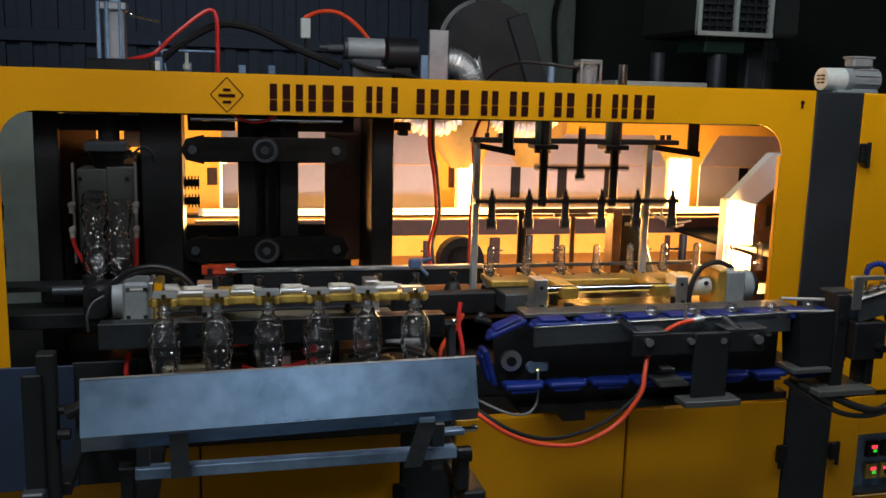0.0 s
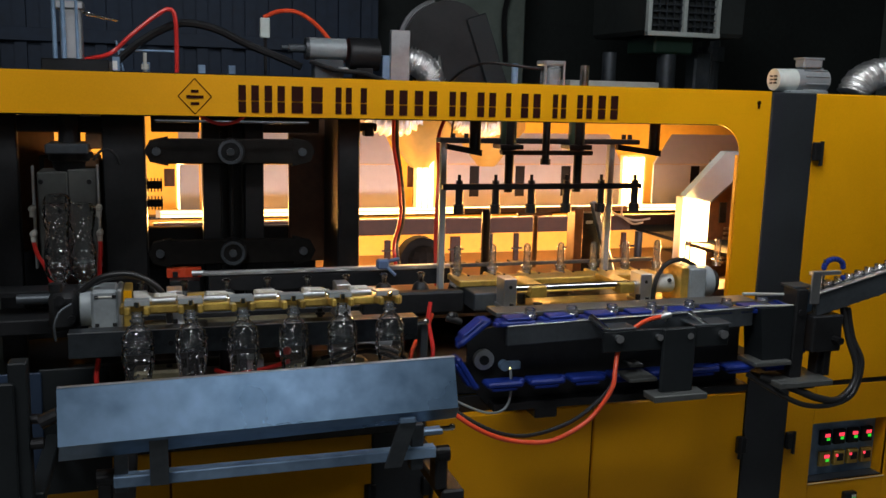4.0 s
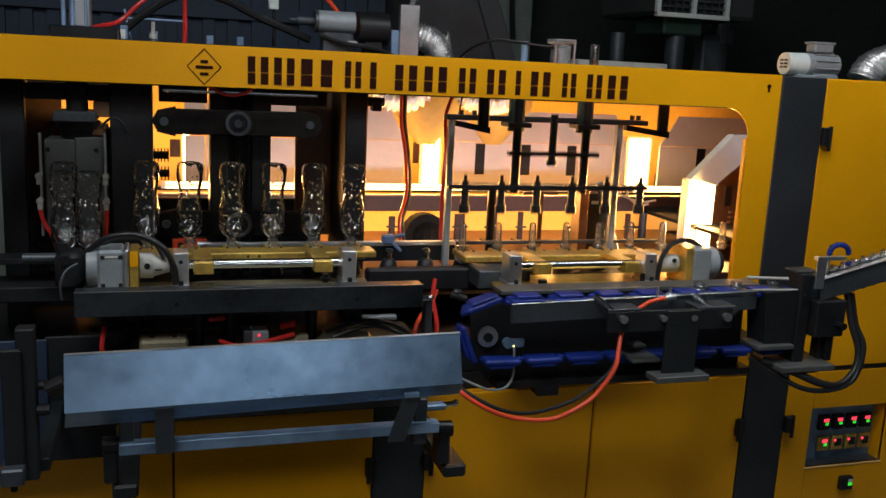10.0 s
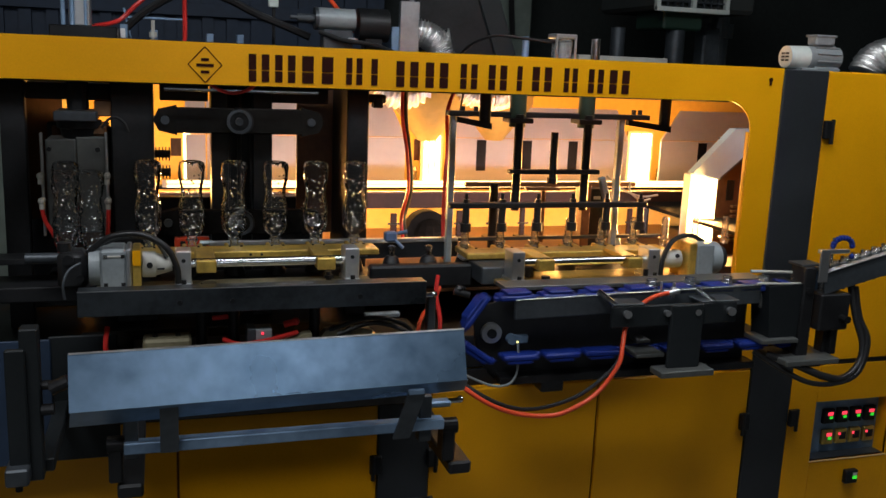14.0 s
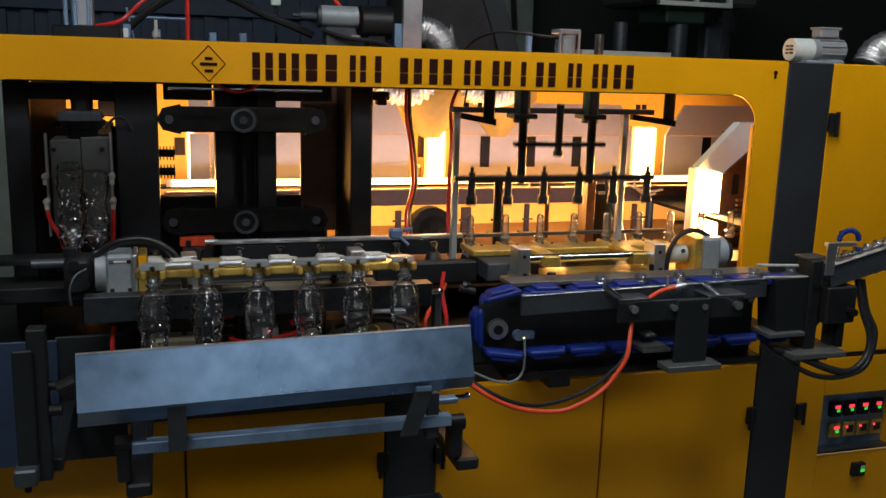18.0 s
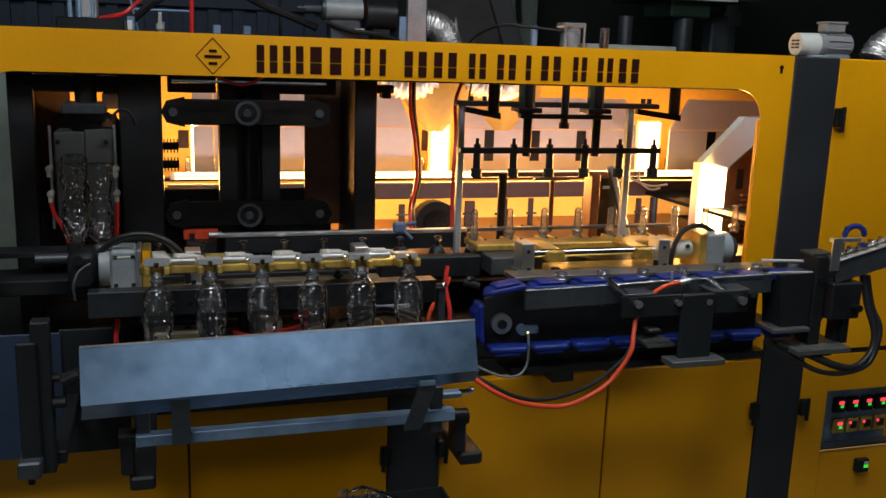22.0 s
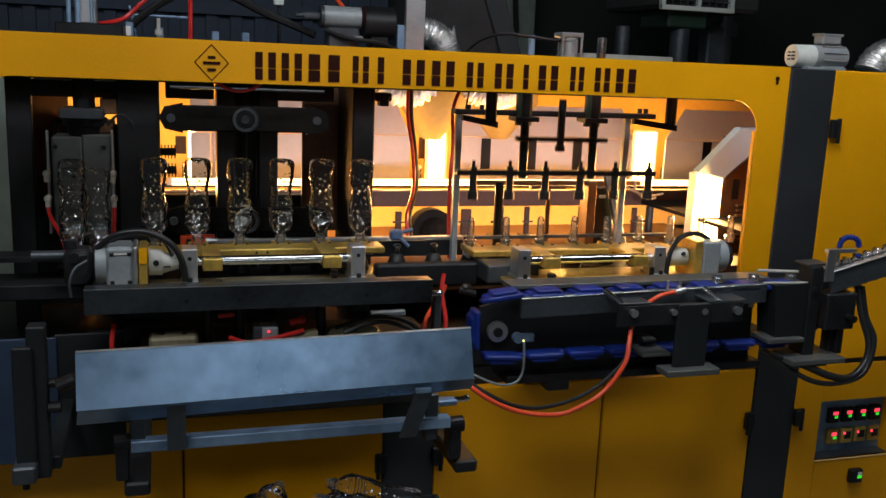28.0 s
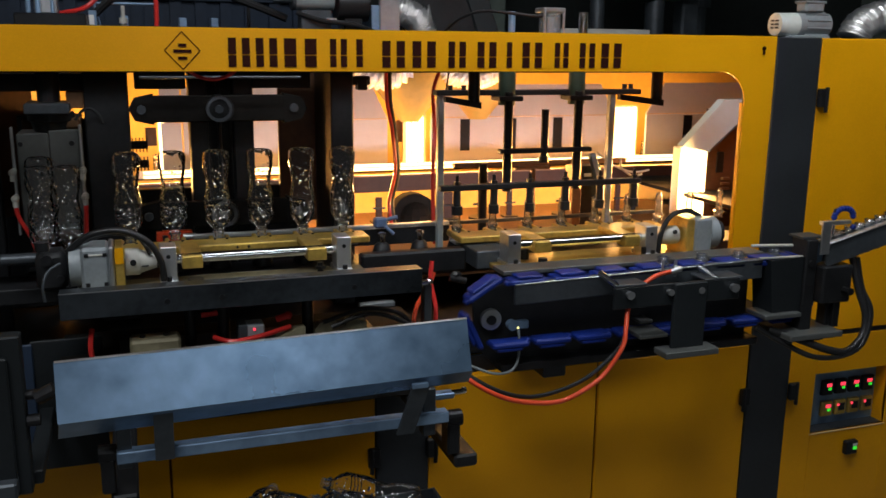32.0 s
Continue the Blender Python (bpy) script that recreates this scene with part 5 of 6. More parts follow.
lone("shelf_leg", B(-1.66, -1.60, 0.14, 0.20, 0.9, 1.115, 0), BLACK, "black steel leg under the shelf", "leg")
lone("preform_track", B(-3.0, 2.58, 1.50, 1.56, 1.135, 1.1485, 0.001), BLACK, "black return track behind the oven", "track")
lone("preform_track", B(1.60, 2.58, 0.13, 1.50, 1.135, 1.1485, 0.001), DULLBLACK, "black turning track at the oven end", "track")
# rear brackets between seats and oven
rb = thing("rear_bracket", (1.10, 0.5, 1.0), "steel brackets behind the preform seats, coloured brown", "bracket")
part("slanted_strut", B(1.185, 1.205, 0.42, 0.44, 1.06, 1.33, 0.002, Matrix.Translation((1.195, 0.43, 1.2)) @ Matrix.Rotation(radians(-18), 4, "Y") @ Matrix.Translation((-1.195, -0.43, -1.2))), SHEET, rb)
part("plate", B(1.095, 1.125, 0.44, 0.50, 1.0, 1.30, 0.002), BROWN, rb)
part("block", B(1.13, 1.20, 0.46, 0.52, 1.0, 1.28, 0.002), BLACKOX, rb)
part("label", B(1.145, 1.168, 0.455, 0.46, 1.245, 1.255, 0), LABELW, rb)
part("cross_strip", B(0.70, 1.30, 0.47, 0.49, 1.285, 1.30, 0.002), BROWN, rb)
part("valve", Shape().box(0.90, 1.02, 0.45, 0.47, 1.275, 1.285, 0.001).rod((0.965, 0.46, 1.10), (0.965, 0.46, 1.28), 0.008), BROWN, rb)
part("tie_rod", Shape().rod((0.79, 0.45, 1.0), (0.79, 0.45, 1.30), 0.014), BLACKOX, rb)

# ---- the two flip grippers ----
OLDVIEW[0] = False
YS, RG, DZ, HANG = -0.06, 0.253, 0.010, 173.5


def gripper(name, label, zs, xb0, xb1, xarms, xs, brass_pads):
    """The turning arm: a bar on two arms, with a jaw for each seat. Its pivot is the shaft."""
    carr = thing(name, ((xb0 + xb1) / 2, YS, zs), label, "gripper carriage")
    g = part("flip_arm", B(xb0, xb1, YS + 0.125, YS + 0.205, zs - 0.018, zs, 0.003), ZINC, carr, "yellow zinc-plated turning bar", at=((xb0 + xb1) / 2, YS, zs))
    for xa in xarms:
        part("arm", Shape().box(xa - 0.023, xa + 0.023, YS - 0.025, YS + 0.127, zs - 0.004, zs + 0.010, 0.002).box(xa - 0.023, xa + 0.023, YS - 0.026, YS + 0.02, zs - 0.020, zs + 0.009, 0.002), ZINC, g)
        for dx in (-0.011, 0.011):
            part("arm_screw", Shape().rod((xa + dx, YS - 0.008, zs + 0.0095), (xa + dx, YS - 0.008, zs + 0.0125), 0.004, seg=8), BLACK, g)
    for x in xs:
        part("jaw", Shape().box(x - 0.026, x - 0.014, YS + 0.206, YS + RG + 0.012, zs - 0.022, zs - 0.004, 0.003), ZINC, g, "yellow zinc-plated gripping jaw")
        jaw = part("jaw", Shape().box(x + 0.014, x + 0.026, YS + 0.206, YS + RG + 0.012, zs - 0.022, zs - 0.004, 0.003), ZINC, g, "yellow zinc-plated gripping jaw")
        part("jaw_plate", Shape().box(x - 0.026, x + 0.026, YS + 0.185, YS + RG - 0.014, zs - 0.034, zs - 0.029, 0.001).box(x - 0.026, x + 0.026, YS + RG - 0.019, YS + RG - 0.014, zs - 0.034, zs - 0.022, 0.001), MOTOR, jaw, "grey folded jaw cover plate")
        part("jaw_screw", Shape().rod((x, YS + RG + 0.006, zs - 0.022), (x, YS + RG + 0.006, zs - 0.032), 0.006, seg=8), CHROME, jaw)
        for dx in (-0.016, 0.014):
            part("plate_screw", Shape().rod((x + dx, YS + 0.190, zs), (x + dx, YS + 0.190, zs + 0.003), 0.0035, seg=6), BLACK, g)
    for a, b in zip(xs, xs[1:]):
        part("air_cylinder", Shape().rod((a + 0.030, YS + 0.195, zs - 0.027), (b - 0.030, YS + 0.195, zs - 0.027), 0.0075, seg=12), ALU, g, smooth=True)
        part("fitting", Shape().ball((a + 0.045, YS + 0.165, zs - 0.030), 0.010, 8).rod((a + 0.036, YS + 0.155, zs - 0.032), (a + 0.080, YS + 0.138, zs - 0.030), 0.008).rod((a + 0.080, YS + 0.138, zs - 0.030), (a + 0.098, YS + 0.150, zs - 0.028), 0.005), OFFWHITE, g, "pale hose fitting")
    if brass_pads:
        for x in (-0.002, 0.026):
            part("bar_hole", Shape().rod((x, YS + 0.1255, zs - 0.009), (x, YS + 0.1235, zs - 0.009), 0.0035, seg=8), BLACK, g)
    return carr, g


def bearing(carr, x, zs, zb):
    bk = part("bearing_block", B(x - 0.018, x + 0.018, YS - 0.030, YS + 0.030, zb + 0.012, zs + 0.034, 0.002), ALU, carr, "bright aluminium bearing block")
    part("hole", Shape().rod((x, YS - 0.0305, zs + 0.012), (x, YS - 0.0295, zs + 0.012), 0.005, seg=10), BLACK, bk)
    part("block_foot", B(x - 0.020, x + 0.020, YS - 0.045, YS + 0.040, zb, zb + 0.012, 0.002), ALU, bk)
    part("foot_screw", Shape().rod((x, YS - 0.040, zb + 0.012), (x, YS - 0.040, zb + 0.022), 0.006, seg=8), BLACK, bk)


ZL, ZR = 1.152, 1.157
XL = [seat_x(i) for i in range(6)]
XR = [seat_x(8 + i) for i in range(6)]
left, left_arm = gripper("bottle_gripper", "carriage with a turning gripper bar for six bottles", ZL, -0.290, 0.338, (-0.120, 0.169), XL, True)
bearing(left, -0.173, ZL, 1.098)
bearing(left, 0.233, ZL, 1.098)
part("shaft", Shape().rod((-0.195, YS, ZL), (0.233, YS, ZL), 0.0115, seg=18), CHROME, left, smooth=True)
mt = part("motor", B(-0.358, -0.300, YS - 0.048, YS + 0.048, ZL - 0.049, ZL + 0.045, 0.006), MOTOR, left, "grey servo motor")
part("motor_cap", Shape().rod((-0.382, YS, ZL), (-0.358, YS, ZL), 0.047, seg=20), MOTOR, mt, smooth=True)
for x, dz in ((-0.350, -0.036), (-0.350, 0.030), (-0.312, -0.036), (-0.312, 0.030)):
    part("motor_screw", B(x, x + 0.009, YS - 0.050, YS - 0.046, ZL + dz - 0.004, ZL + dz + 0.004, 0), BLACK, mt)
part("top_rib", B(-0.350, -0.312, YS - 0.050, YS - 0.047, ZL + 0.028, ZL + 0.032, 0.001), OFFWHITE, mt)
part("end_flange", B(-0.300, -0.289, YS - 0.050, YS + 0.050, ZL - 0.053, ZL + 0.046, 0.003), ALU, mt)
part("mount_plate", B(-0.287, -0.268, YS - 0.05, YS + 0.05, 1.098, ZL + 0.043, 0.003), ZINC, left)
part("yellow_tag", B(-0.2865, -0.2685, YS - 0.053, YS - 0.0505, ZL + 0.008, ZL + 0.044, 0), YELLOW, left)
cp = part("coupling", Shape().rod((-0.266, YS, ZL), (-0.235, YS, ZL), 0.031, seg=24).rod((-0.235, YS, ZL), (-0.198, YS, ZL), 0.027, 0.017, seg=24), OFFWHITE, left, "ivory shaft coupling", smooth=True)
part("coupling_screw", Shape().rod((-0.249, YS - 0.034, ZL + 0.004), (-0.249, YS - 0.028, ZL + 0.004), 0.007), BLACK, cp)
part("coupling_slot", B(-0.232, -0.216, YS - 0.0275, YS - 0.022, ZL - 0.008, ZL - 0.005, 0), BLACK, cp)
part("base_plate", B(-0.37, 0.290, YS - 0.12, YS + 0.05, 1.084, 1.098, 0.002), BEIGE, left, "worn beige base plate")
part("slot_strip", B(-0.09, 0.15, YS - 0.045, YS - 0.030, 1.098, 1.104, 0.001), BLACKOX, left)
for x in (-0.055, 0.02, 0.075):
    part("plate_screw", Shape().rod((x, YS - 0.085, 1.098), (x, YS - 0.085, 1.1005), 0.005, seg=8), BLACK, left)
part("damper", Shape().rod((-0.118, YS - 0.070, 1.098), (-0.118, YS - 0.070, 1.120), 0.018, seg=16), RUBBER, left, smooth=True)
part("stop_screw", Shape().rod((0.168, YS - 0.06, 1.098), (0.168, YS - 0.06, 1.136), 0.007).rod((0.168, YS - 0.06, 1.121), (0.168, YS - 0.06, 1.128), 0.013, seg=6).rod((0.168, YS - 0.06, 1.098), (0.168, YS - 0.06, 1.106), 0.014, seg=6), BLACKOX, left)
ch = part("channel", B(-0.399, 0.388, -0.226, -0.222, 1.073, 1.129, 0.001), CHANNEL, left, "dark steel front channel")
part("top_flange", B(-0.399, 0.388, -0.222, -0.180, 1.125, 1.129, 0.001), CHANNEL, ch)
part("worn_edge", B(-0.399, 0.388, -0.2265, -0.2245, 1.1285, 1.1302, 0), ALU, ch, "bright strip along the top edge")
part("bottom_flange", B(-0.399, 0.388, -0.222, -0.185, 1.073, 1.076, 0.001), CHANNEL, ch)
for x in (-0.185, -0.070, 0.225):
    part("channel_hole", Shape().rod((x, -0.228, 1.098), (x, -0.2262, 1.098), 0.006), BLACK, ch)
part("motor_cable", Shape().tube([(-0.385, YS - 0.02, 1.186), (-0.335, YS - 0.03, 1.224), (-0.27, YS - 0.04, 1.232), (-0.215, YS - 0.05, 1.205), (-0.19, YS - 0.05, 1.16), (-0.185, YS - 0.05, 1.115)], 0.0075, 10), RUBBER, left, smooth=True)
part("motor_cable", Shape().tube([(-0.37, YS + 0.02, 1.19), (-0.31, YS + 0.01, 1.215), (-0.24, YS, 1.21), (-0.21, YS - 0.02, 1.17)], 0.005, 8), RUBBER, left, smooth=True)
part("encoder_cable", Shape().tube([(-0.40, YS - 0.03, 1.165), (-0.425, YS - 0.04, 1.15), (-0.437, YS - 0.05, 1.12), (-0.435, YS - 0.05, 1.085)], 0.003), SHEETDARK, left)
part("side_pipe", Shape().rod((-0.53, 0.02, 1.155), (-0.42, 0.02, 1.155), 0.013), SHEETDARK, left, smooth=True)
part("side_block", Shape().box(-0.455, -0.39, -0.05, 0.03, 1.09, 1.18, 0.012).rod((-0.43, -0.06, 1.165), (-0.43, -0.05, 1.165), 0.012).rod((-0.405, -0.062, 1.12), (-0.405, -0.05, 1.12), 0.009).rod((-0.44, -0.02, 1.18), (-0.44, -0.02, 1.20), 0.016), BLACK, left, smooth=True)

right, right_arm = gripper("preform_gripper", "carriage with a turning gripper bar for six preforms", ZR, 0.590, 1.225, (0.765, 1.030), XR, False)
bearing(right, 0.681, ZR, 1.105)
bearing(right, 1.085, ZR, 1.105)
part("shaft", Shape().rod((0.681, YS, ZR), (1.13, YS, ZR), 0.0115, seg=18), CHROME, right, smooth=True)
part("base_plate", B(0.640, 1.215, YS - 0.085, YS + 0.11, 1.091, 1.105, 0.002), ZINC, right)
part("slot_strip", B(0.775, 0.995, YS - 0.02, YS - 0.005, 1.105, 1.111, 0.001), ZINC, right)
part("damper", Shape().rod((0.745, YS - 0.065, 1.105), (0.745, YS - 0.065, 1.133), 0.012, seg=14), RUBBER, right, smooth=True)
part("damper", Shape().rod((0.745, YS + 0.05, 1.105), (0.745, YS + 0.05, 1.133), 0.012, seg=14), RUBBER, right, smooth=True)
part("stop_screw", Shape().rod((1.05, YS - 0.05, 1.105), (1.05, YS - 0.05, 1.14), 0.007), BLACKOX, right)
part("coupling", Shape().rod((1.122, YS, ZR), (1.178, YS, ZR), 0.026, seg=20), OFFWHITE, right, "ivory shaft coupling", smooth=True)
part("coupling_screw", Shape().rod((1.160, YS - 0.024, ZR + 0.012), (1.160, YS - 0.029, ZR + 0.014), 0.006, seg=10), BLACK, right)
part("mount_plate", B(1.184, 1.208, YS - 0.05, YS + 0.05, 1.105, ZR + 0.052, 0.003), ZINC, right)
mt = part("motor", B(1.210, 1.268, YS - 0.048, YS + 0.048, ZR - 0.045, ZR + 0.050, 0.006), MOTOR, right, "grey servo motor")
part("motor_cap", Shape().rod((1.268, YS, ZR), (1.298, YS, ZR), 0.046, seg=20), MOTOR, mt, smooth=True)
part("tail", Shape().rod((1.298, YS, ZR), (1.318, YS, ZR), 0.034, seg=18), BLACK, mt, smooth=True)
part("motor_cable", Shape().tube([(1.255, YS, 1.205), (1.205, YS - 0.01, 1.225), (1.15, YS - 0.02, 1.215), (1.115, YS - 0.03, 1.175), (1.108, YS - 0.03, 1.11)], 0.007), RUBBER, right, smooth=True)
OLDVIEW[0] = True

# under the bottle carriage
ub = thing("lift_unit", (0.05, -0.1, 0.9), "gold plated lift plate with guide posts and cables", "lift unit")
OLDVIEW[0] = False
part("plate", B(-0.29, 0.30, -0.19, -0.04, 0.972, 0.990, 0.003), BLACKOX, ub)
part("beige_block", B(-0.267, -0.160, -0.20, -0.14, 0.990, 1.034, 0.006), BEIGE, ub, "worn beige machine block")
for x in (-0.24, -0.19):
    part("block_screw", Shape().rod((x, -0.17, 1.034), (x, -0.17, 1.039), 0.007, seg=6), BLACKOX, ub)
for pl, y in (([(0.05, 0.992), (0.118, 0.992), (0.118, 1.028), (0.098, 1.026), (0.086, 1.018), (0.07, 1.014), (0.055, 1.008)], -0.155), ([(0.145, 0.985), (0.272, 0.985), (0.272, 1.02), (0.25, 1.026), (0.225, 1.026), (0.218, 1.012), (0.205, 1.012), (0.198, 1.025), (0.158, 1.025), (0.146, 1.01)], -0.125)):
    part("beige_bracket", Shape().slab(pl, y - 0.03, y), BEIGE, ub, "worn beige bracket with cut notches")
for x in (-0.135, -0.06, 0.135):
    part("guide_post", Shape().rod((x, -0.12, 0.985), (x, -0.12, 1.075), 0.014), BLACKOX, ub, smooth=True)
part("valve_box", B(-0.032, 0.024, -0.19, -0.14, 0.985, 1.045, 0.003), MOTOR, ub, "small grey valve box")
part("valve_lid", B(-0.034, -0.014, -0.192, -0.138, 0.985, 1.047, 0.002), SHEETDARK, ub)
part("signal_light", Shape().ball((0.001, -0.192, 1.036), 0.0035, 6), LEDRED, ub)
part("red_fitting", Shape().rod((0.055, -0.16, 1.046), (0.082, -0.165, 1.054), 0.008).ball((0.082, -0.165, 1.054), 0.010, 8), REDHOSE, ub)
part("pale_bar", B(0.265, 0.355, -0.11, -0.09, 1.037, 1.049, 0.002), MOTOR, ub)
part("cross_tube", Shape().rod((-0.11, -0.12, 1.058), (-0.05, -0.12, 1.062), 0.006), REDHOSE, ub)
OLDVIEW[0] = True
part("base", B(-0.42, 0.45, -0.20, 0.06, 0.80, 0.955, 0.003), DULLBLACK, ub)
for pts, mt_ in (([(-0.33, -0.17, 1.03), (-0.335, -0.19, 0.99), (-0.33, -0.19, 0.95)], REDHOSE), ([(0.20, -0.15, 1.0), (0.30, -0.16, 1.03), (0.39, -0.16, 1.01), (0.43, -0.15, 0.96)], RUBBER), ([(0.22, -0.16, 0.99), (0.31, -0.17, 1.02), (0.40, -0.17, 0.99), (0.44, -0.16, 0.94)], RUBBER),
                 ([(0.53, 0.02, 1.06), (0.50, -0.02, 1.03), (0.45, -0.08, 1.0), (0.42, -0.14, 0.95)], ORANGE), ([(0.515, 0.0, 1.10), (0.505, -0.02, 1.05), (0.51, -0.05, 0.98), (0.50, -0.06, 0.92)], REDHOSE), ([(-0.06, -0.17, 0.99), (-0.02, -0.20, 0.985), (0.05, -0.19, 0.99), (0.12, -0.17, 1.0)], REDHOSE)):
    part("hose", Shape().tube(pts, 0.006), mt_, ub)
part("cable_clip", Shape().rod((0.425, -0.16, 1.085), (0.475, -0.16, 1.088), 0.007).ball((0.43, -0.16, 1.086), 0.010, 8).ball((0.468, -0.16, 1.088), 0.009, 8), CHROME, ub)
part("bracket", B(0.455, 0.475, -0.15, -0.12, 0.955, 1.08, 0.002), SHEETDARK, ub)
part("fitting_cluster", Shape().ball((0.545, -0.12, 1.09), 0.012, 8).rod((0.53, -0.12, 1.085), (0.57, -0.13, 1.075), 0.009).ball((0.56, -0.10, 1.085), 0.010, 8), BLACKOX, ub)

# ---- bottles and preforms ----
OLDVIEW[0] = False
BOTTLE = [(0.0125, -0.020), (0.0125, -0.006), (0.0165, -0.004), (0.0165, 0.0), (0.013, 0.003), (0.0145, 0.008), (0.022, 0.014), (0.0295, 0.023), (0.033, 0.032)]
BOTTLE += [(0.0345 + 0.0011 * math.cos(math.pi * k), 0.037 + 0.0042 * k) for k in range(9)]
BOTTLE += [(0.0352, 0.080), (0.034, 0.095), (0.0295, 0.112), (0.0275, 0.130), (0.0295, 0.148), (0.0335, 0.163)]
BOTTLE += [(0.0350, 0.174), (0.0355, 0.188), (0.0352, 0.202), (0.032, 0.214), (0.024, 0.219), (0.012, 0.212), (0.003, 0.208)]


def moulded(prof, seg=30):
    """A blown wall: petals in the base, flutes round the waist, round ribs near the shoulder."""
    s = Shape()

    def wave(z, a):
        if z > 0.192:
            return 0.075 * math.cos(5 * a)
        if 0.085 < z < 0.185:
            return 0.035 * math.cos(6 * a + 55 * z) * math.sin(math.pi * (z - 0.085) / 0.10)
        return 0.0

    rows = [[s.bm.verts.new((r * (1 + wave(z, a)) * math.cos(a), r * (1 + wave(z, a)) * math.sin(a), z)) for a in [2 * math.pi * k / seg for k in range(seg)]] for r, z in prof]
    for a, b in zip(rows, rows[1:]):
        for k in range(seg):
            s.bm.faces.new((a[k], a[(k + 1) % seg], b[(k + 1) % seg], b[k]))
    return s


def bottle_thing():
    k = 0.955
    b = thing("bottle", (0, 0, 0), "empty clear ribbed plastic bottle without a cap", "bottle", "blown bottles")
    part("body", moulded(BOTTLE[4:])._scaled(k), PET, b, smooth=True)
    part("neck", Shape().turned(BOTTLE[:5], seg=16)._scaled(k), PREFORM, b, smooth=True)
    return b


def preform_thing():
    b = thing("preform", (0, 0, 0), "clear plastic bottle preform with a threaded neck", "preform", "preforms")
    part("body", Shape().turned([(0.0115, 0.003), (0.0105, 0.025), (0.0105, 0.058), (0.008, 0.066), (0.003, 0.069)], seg=14), PREFORM, b, smooth=True)
    part("neck", Shape().turned([(0.0125, -0.020), (0.0138, -0.017), (0.0125, -0.014), (0.0138, -0.011), (0.0125, -0.008), (0.0165, -0.005), (0.0165, 0.001), (0.0115, 0.003)], seg=14), PREFORM, b, smooth=True)
    return b


T, REF = 3.615, 27.5


# some cycles begin a little early or late
LATE = {0: -0.03, 1: 0.012, 2: -0.010, 3: -0.002, 4: -0.013, 5: -0.050, 6: 0.045, 7: 0.011}


def start(k):
    """When the k-th cycle begins; the clip opens in cycle 0."""
    return REF - T * (8 - k) + LATE.get(k, 0.0)


def curve(keys):
    xs, ys = [a for a, b in keys], [b for a, b in keys]
    return lambda p: float(np.interp(p, xs, ys))


LEFT_TURN = [(0, 0), (1.06, 0), (1.12, 14), (1.17, 34), (1.22, 60), (1.27, 98), (1.32, 140), (1.36, 168), (1.40, HANG), (1.9, HANG), (2.0, 152), (2.05, 130), (2.1, 107), (2.15, 82), (2.2, 57), (2.25, 30), (2.3, 8), (2.37, 0), (T, 0)]
RIGHT_TURN = [(0, 0), (1.87, 0), (1.95, 20), (2.0, 42), (2.05, 66), (2.1, 91), (2.15, 116), (2.2, 142), (2.25, 164), (2.33, 180), (3.06, 180), (3.14, 152), (3.19, 128), (3.24, 101), (3.29, 76), (3.34, 53), (3.39, 33), (3.44, 16), (3.53, 0), (T, 0)]
LEFT_LIFT = [(0, 0), (0.06, 0.003), (0.4, 0.0285), (0.95, 0.0285), (1.2, 0.022), (1.5, 0.013), (2.2, 0.003), (2.4, 0), (T, 0)]
RIGHT_LIFT = [(0, 0.013), (0.3, 0.008), (0.6, 0.005), (1.2, 0.002), (1.9, 0), (2.55, 0), (2.7, 0.005), (3.0, 0.012), (3.4, 0.014), (T, 0.013)]
PRESS = [(0, 0), (0.28, 0), (0.5, -0.04), (0.8, -0.13), (1.05, -0.13), (1.42, -0.05), (1.6, 0), (T, 0)]
CLOSE = [(0, 0), (0.03, 0), (0.3, 1), (2.12, 1), (2.34, 0), (T, 0)]
STEP = [(0, 0), (2.47, 0), (2.6, 0.08), (2.8, 0.27), (2.95, 0.42), (3.15, 0.63), (3.25, 0.74), (3.35, 0.84), (3.45, 0.93), (3.56, 1), (T, 1)]
FEED = [(0, 0), (0.12, 0.03), (1.8, 0.97), (1.95, 1), (T, 1)]
f_lt, f_rt, f_ll, f_rl, f_step, f_feed = curve(LEFT_TURN), curve(RIGHT_TURN), curve(LEFT_LIFT), curve(RIGHT_LIFT), curve(STEP), curve(FEED)


def beats(keys, extra=()):
    """The times of a cycle's keys over the whole clip, with its first and last moment."""
    ts = {0.0, 32.0}
    for k in range(-1, 11):
        for p in [a for a, b in keys] + list(extra):
            t = start(k) + p
            if 0 < t < 32:
                ts.add(round(t, 3))
    return sorted(ts)


def phase(t):
    k = math.floor((t - start(0)) / T) + 1
    while start(k) > t + 1e-4:
        k -= 1
    return k, max(0.0, t - start(k))


def on_arm(turn, lift, zs, x):
    """The pose of a neck held by a gripper."""
    return Matrix.Translation((x, YS, zs + lift)) @ Matrix.Rotation(radians(turn), 4, "X") @ Matrix.Translation((0, RG, DZ))


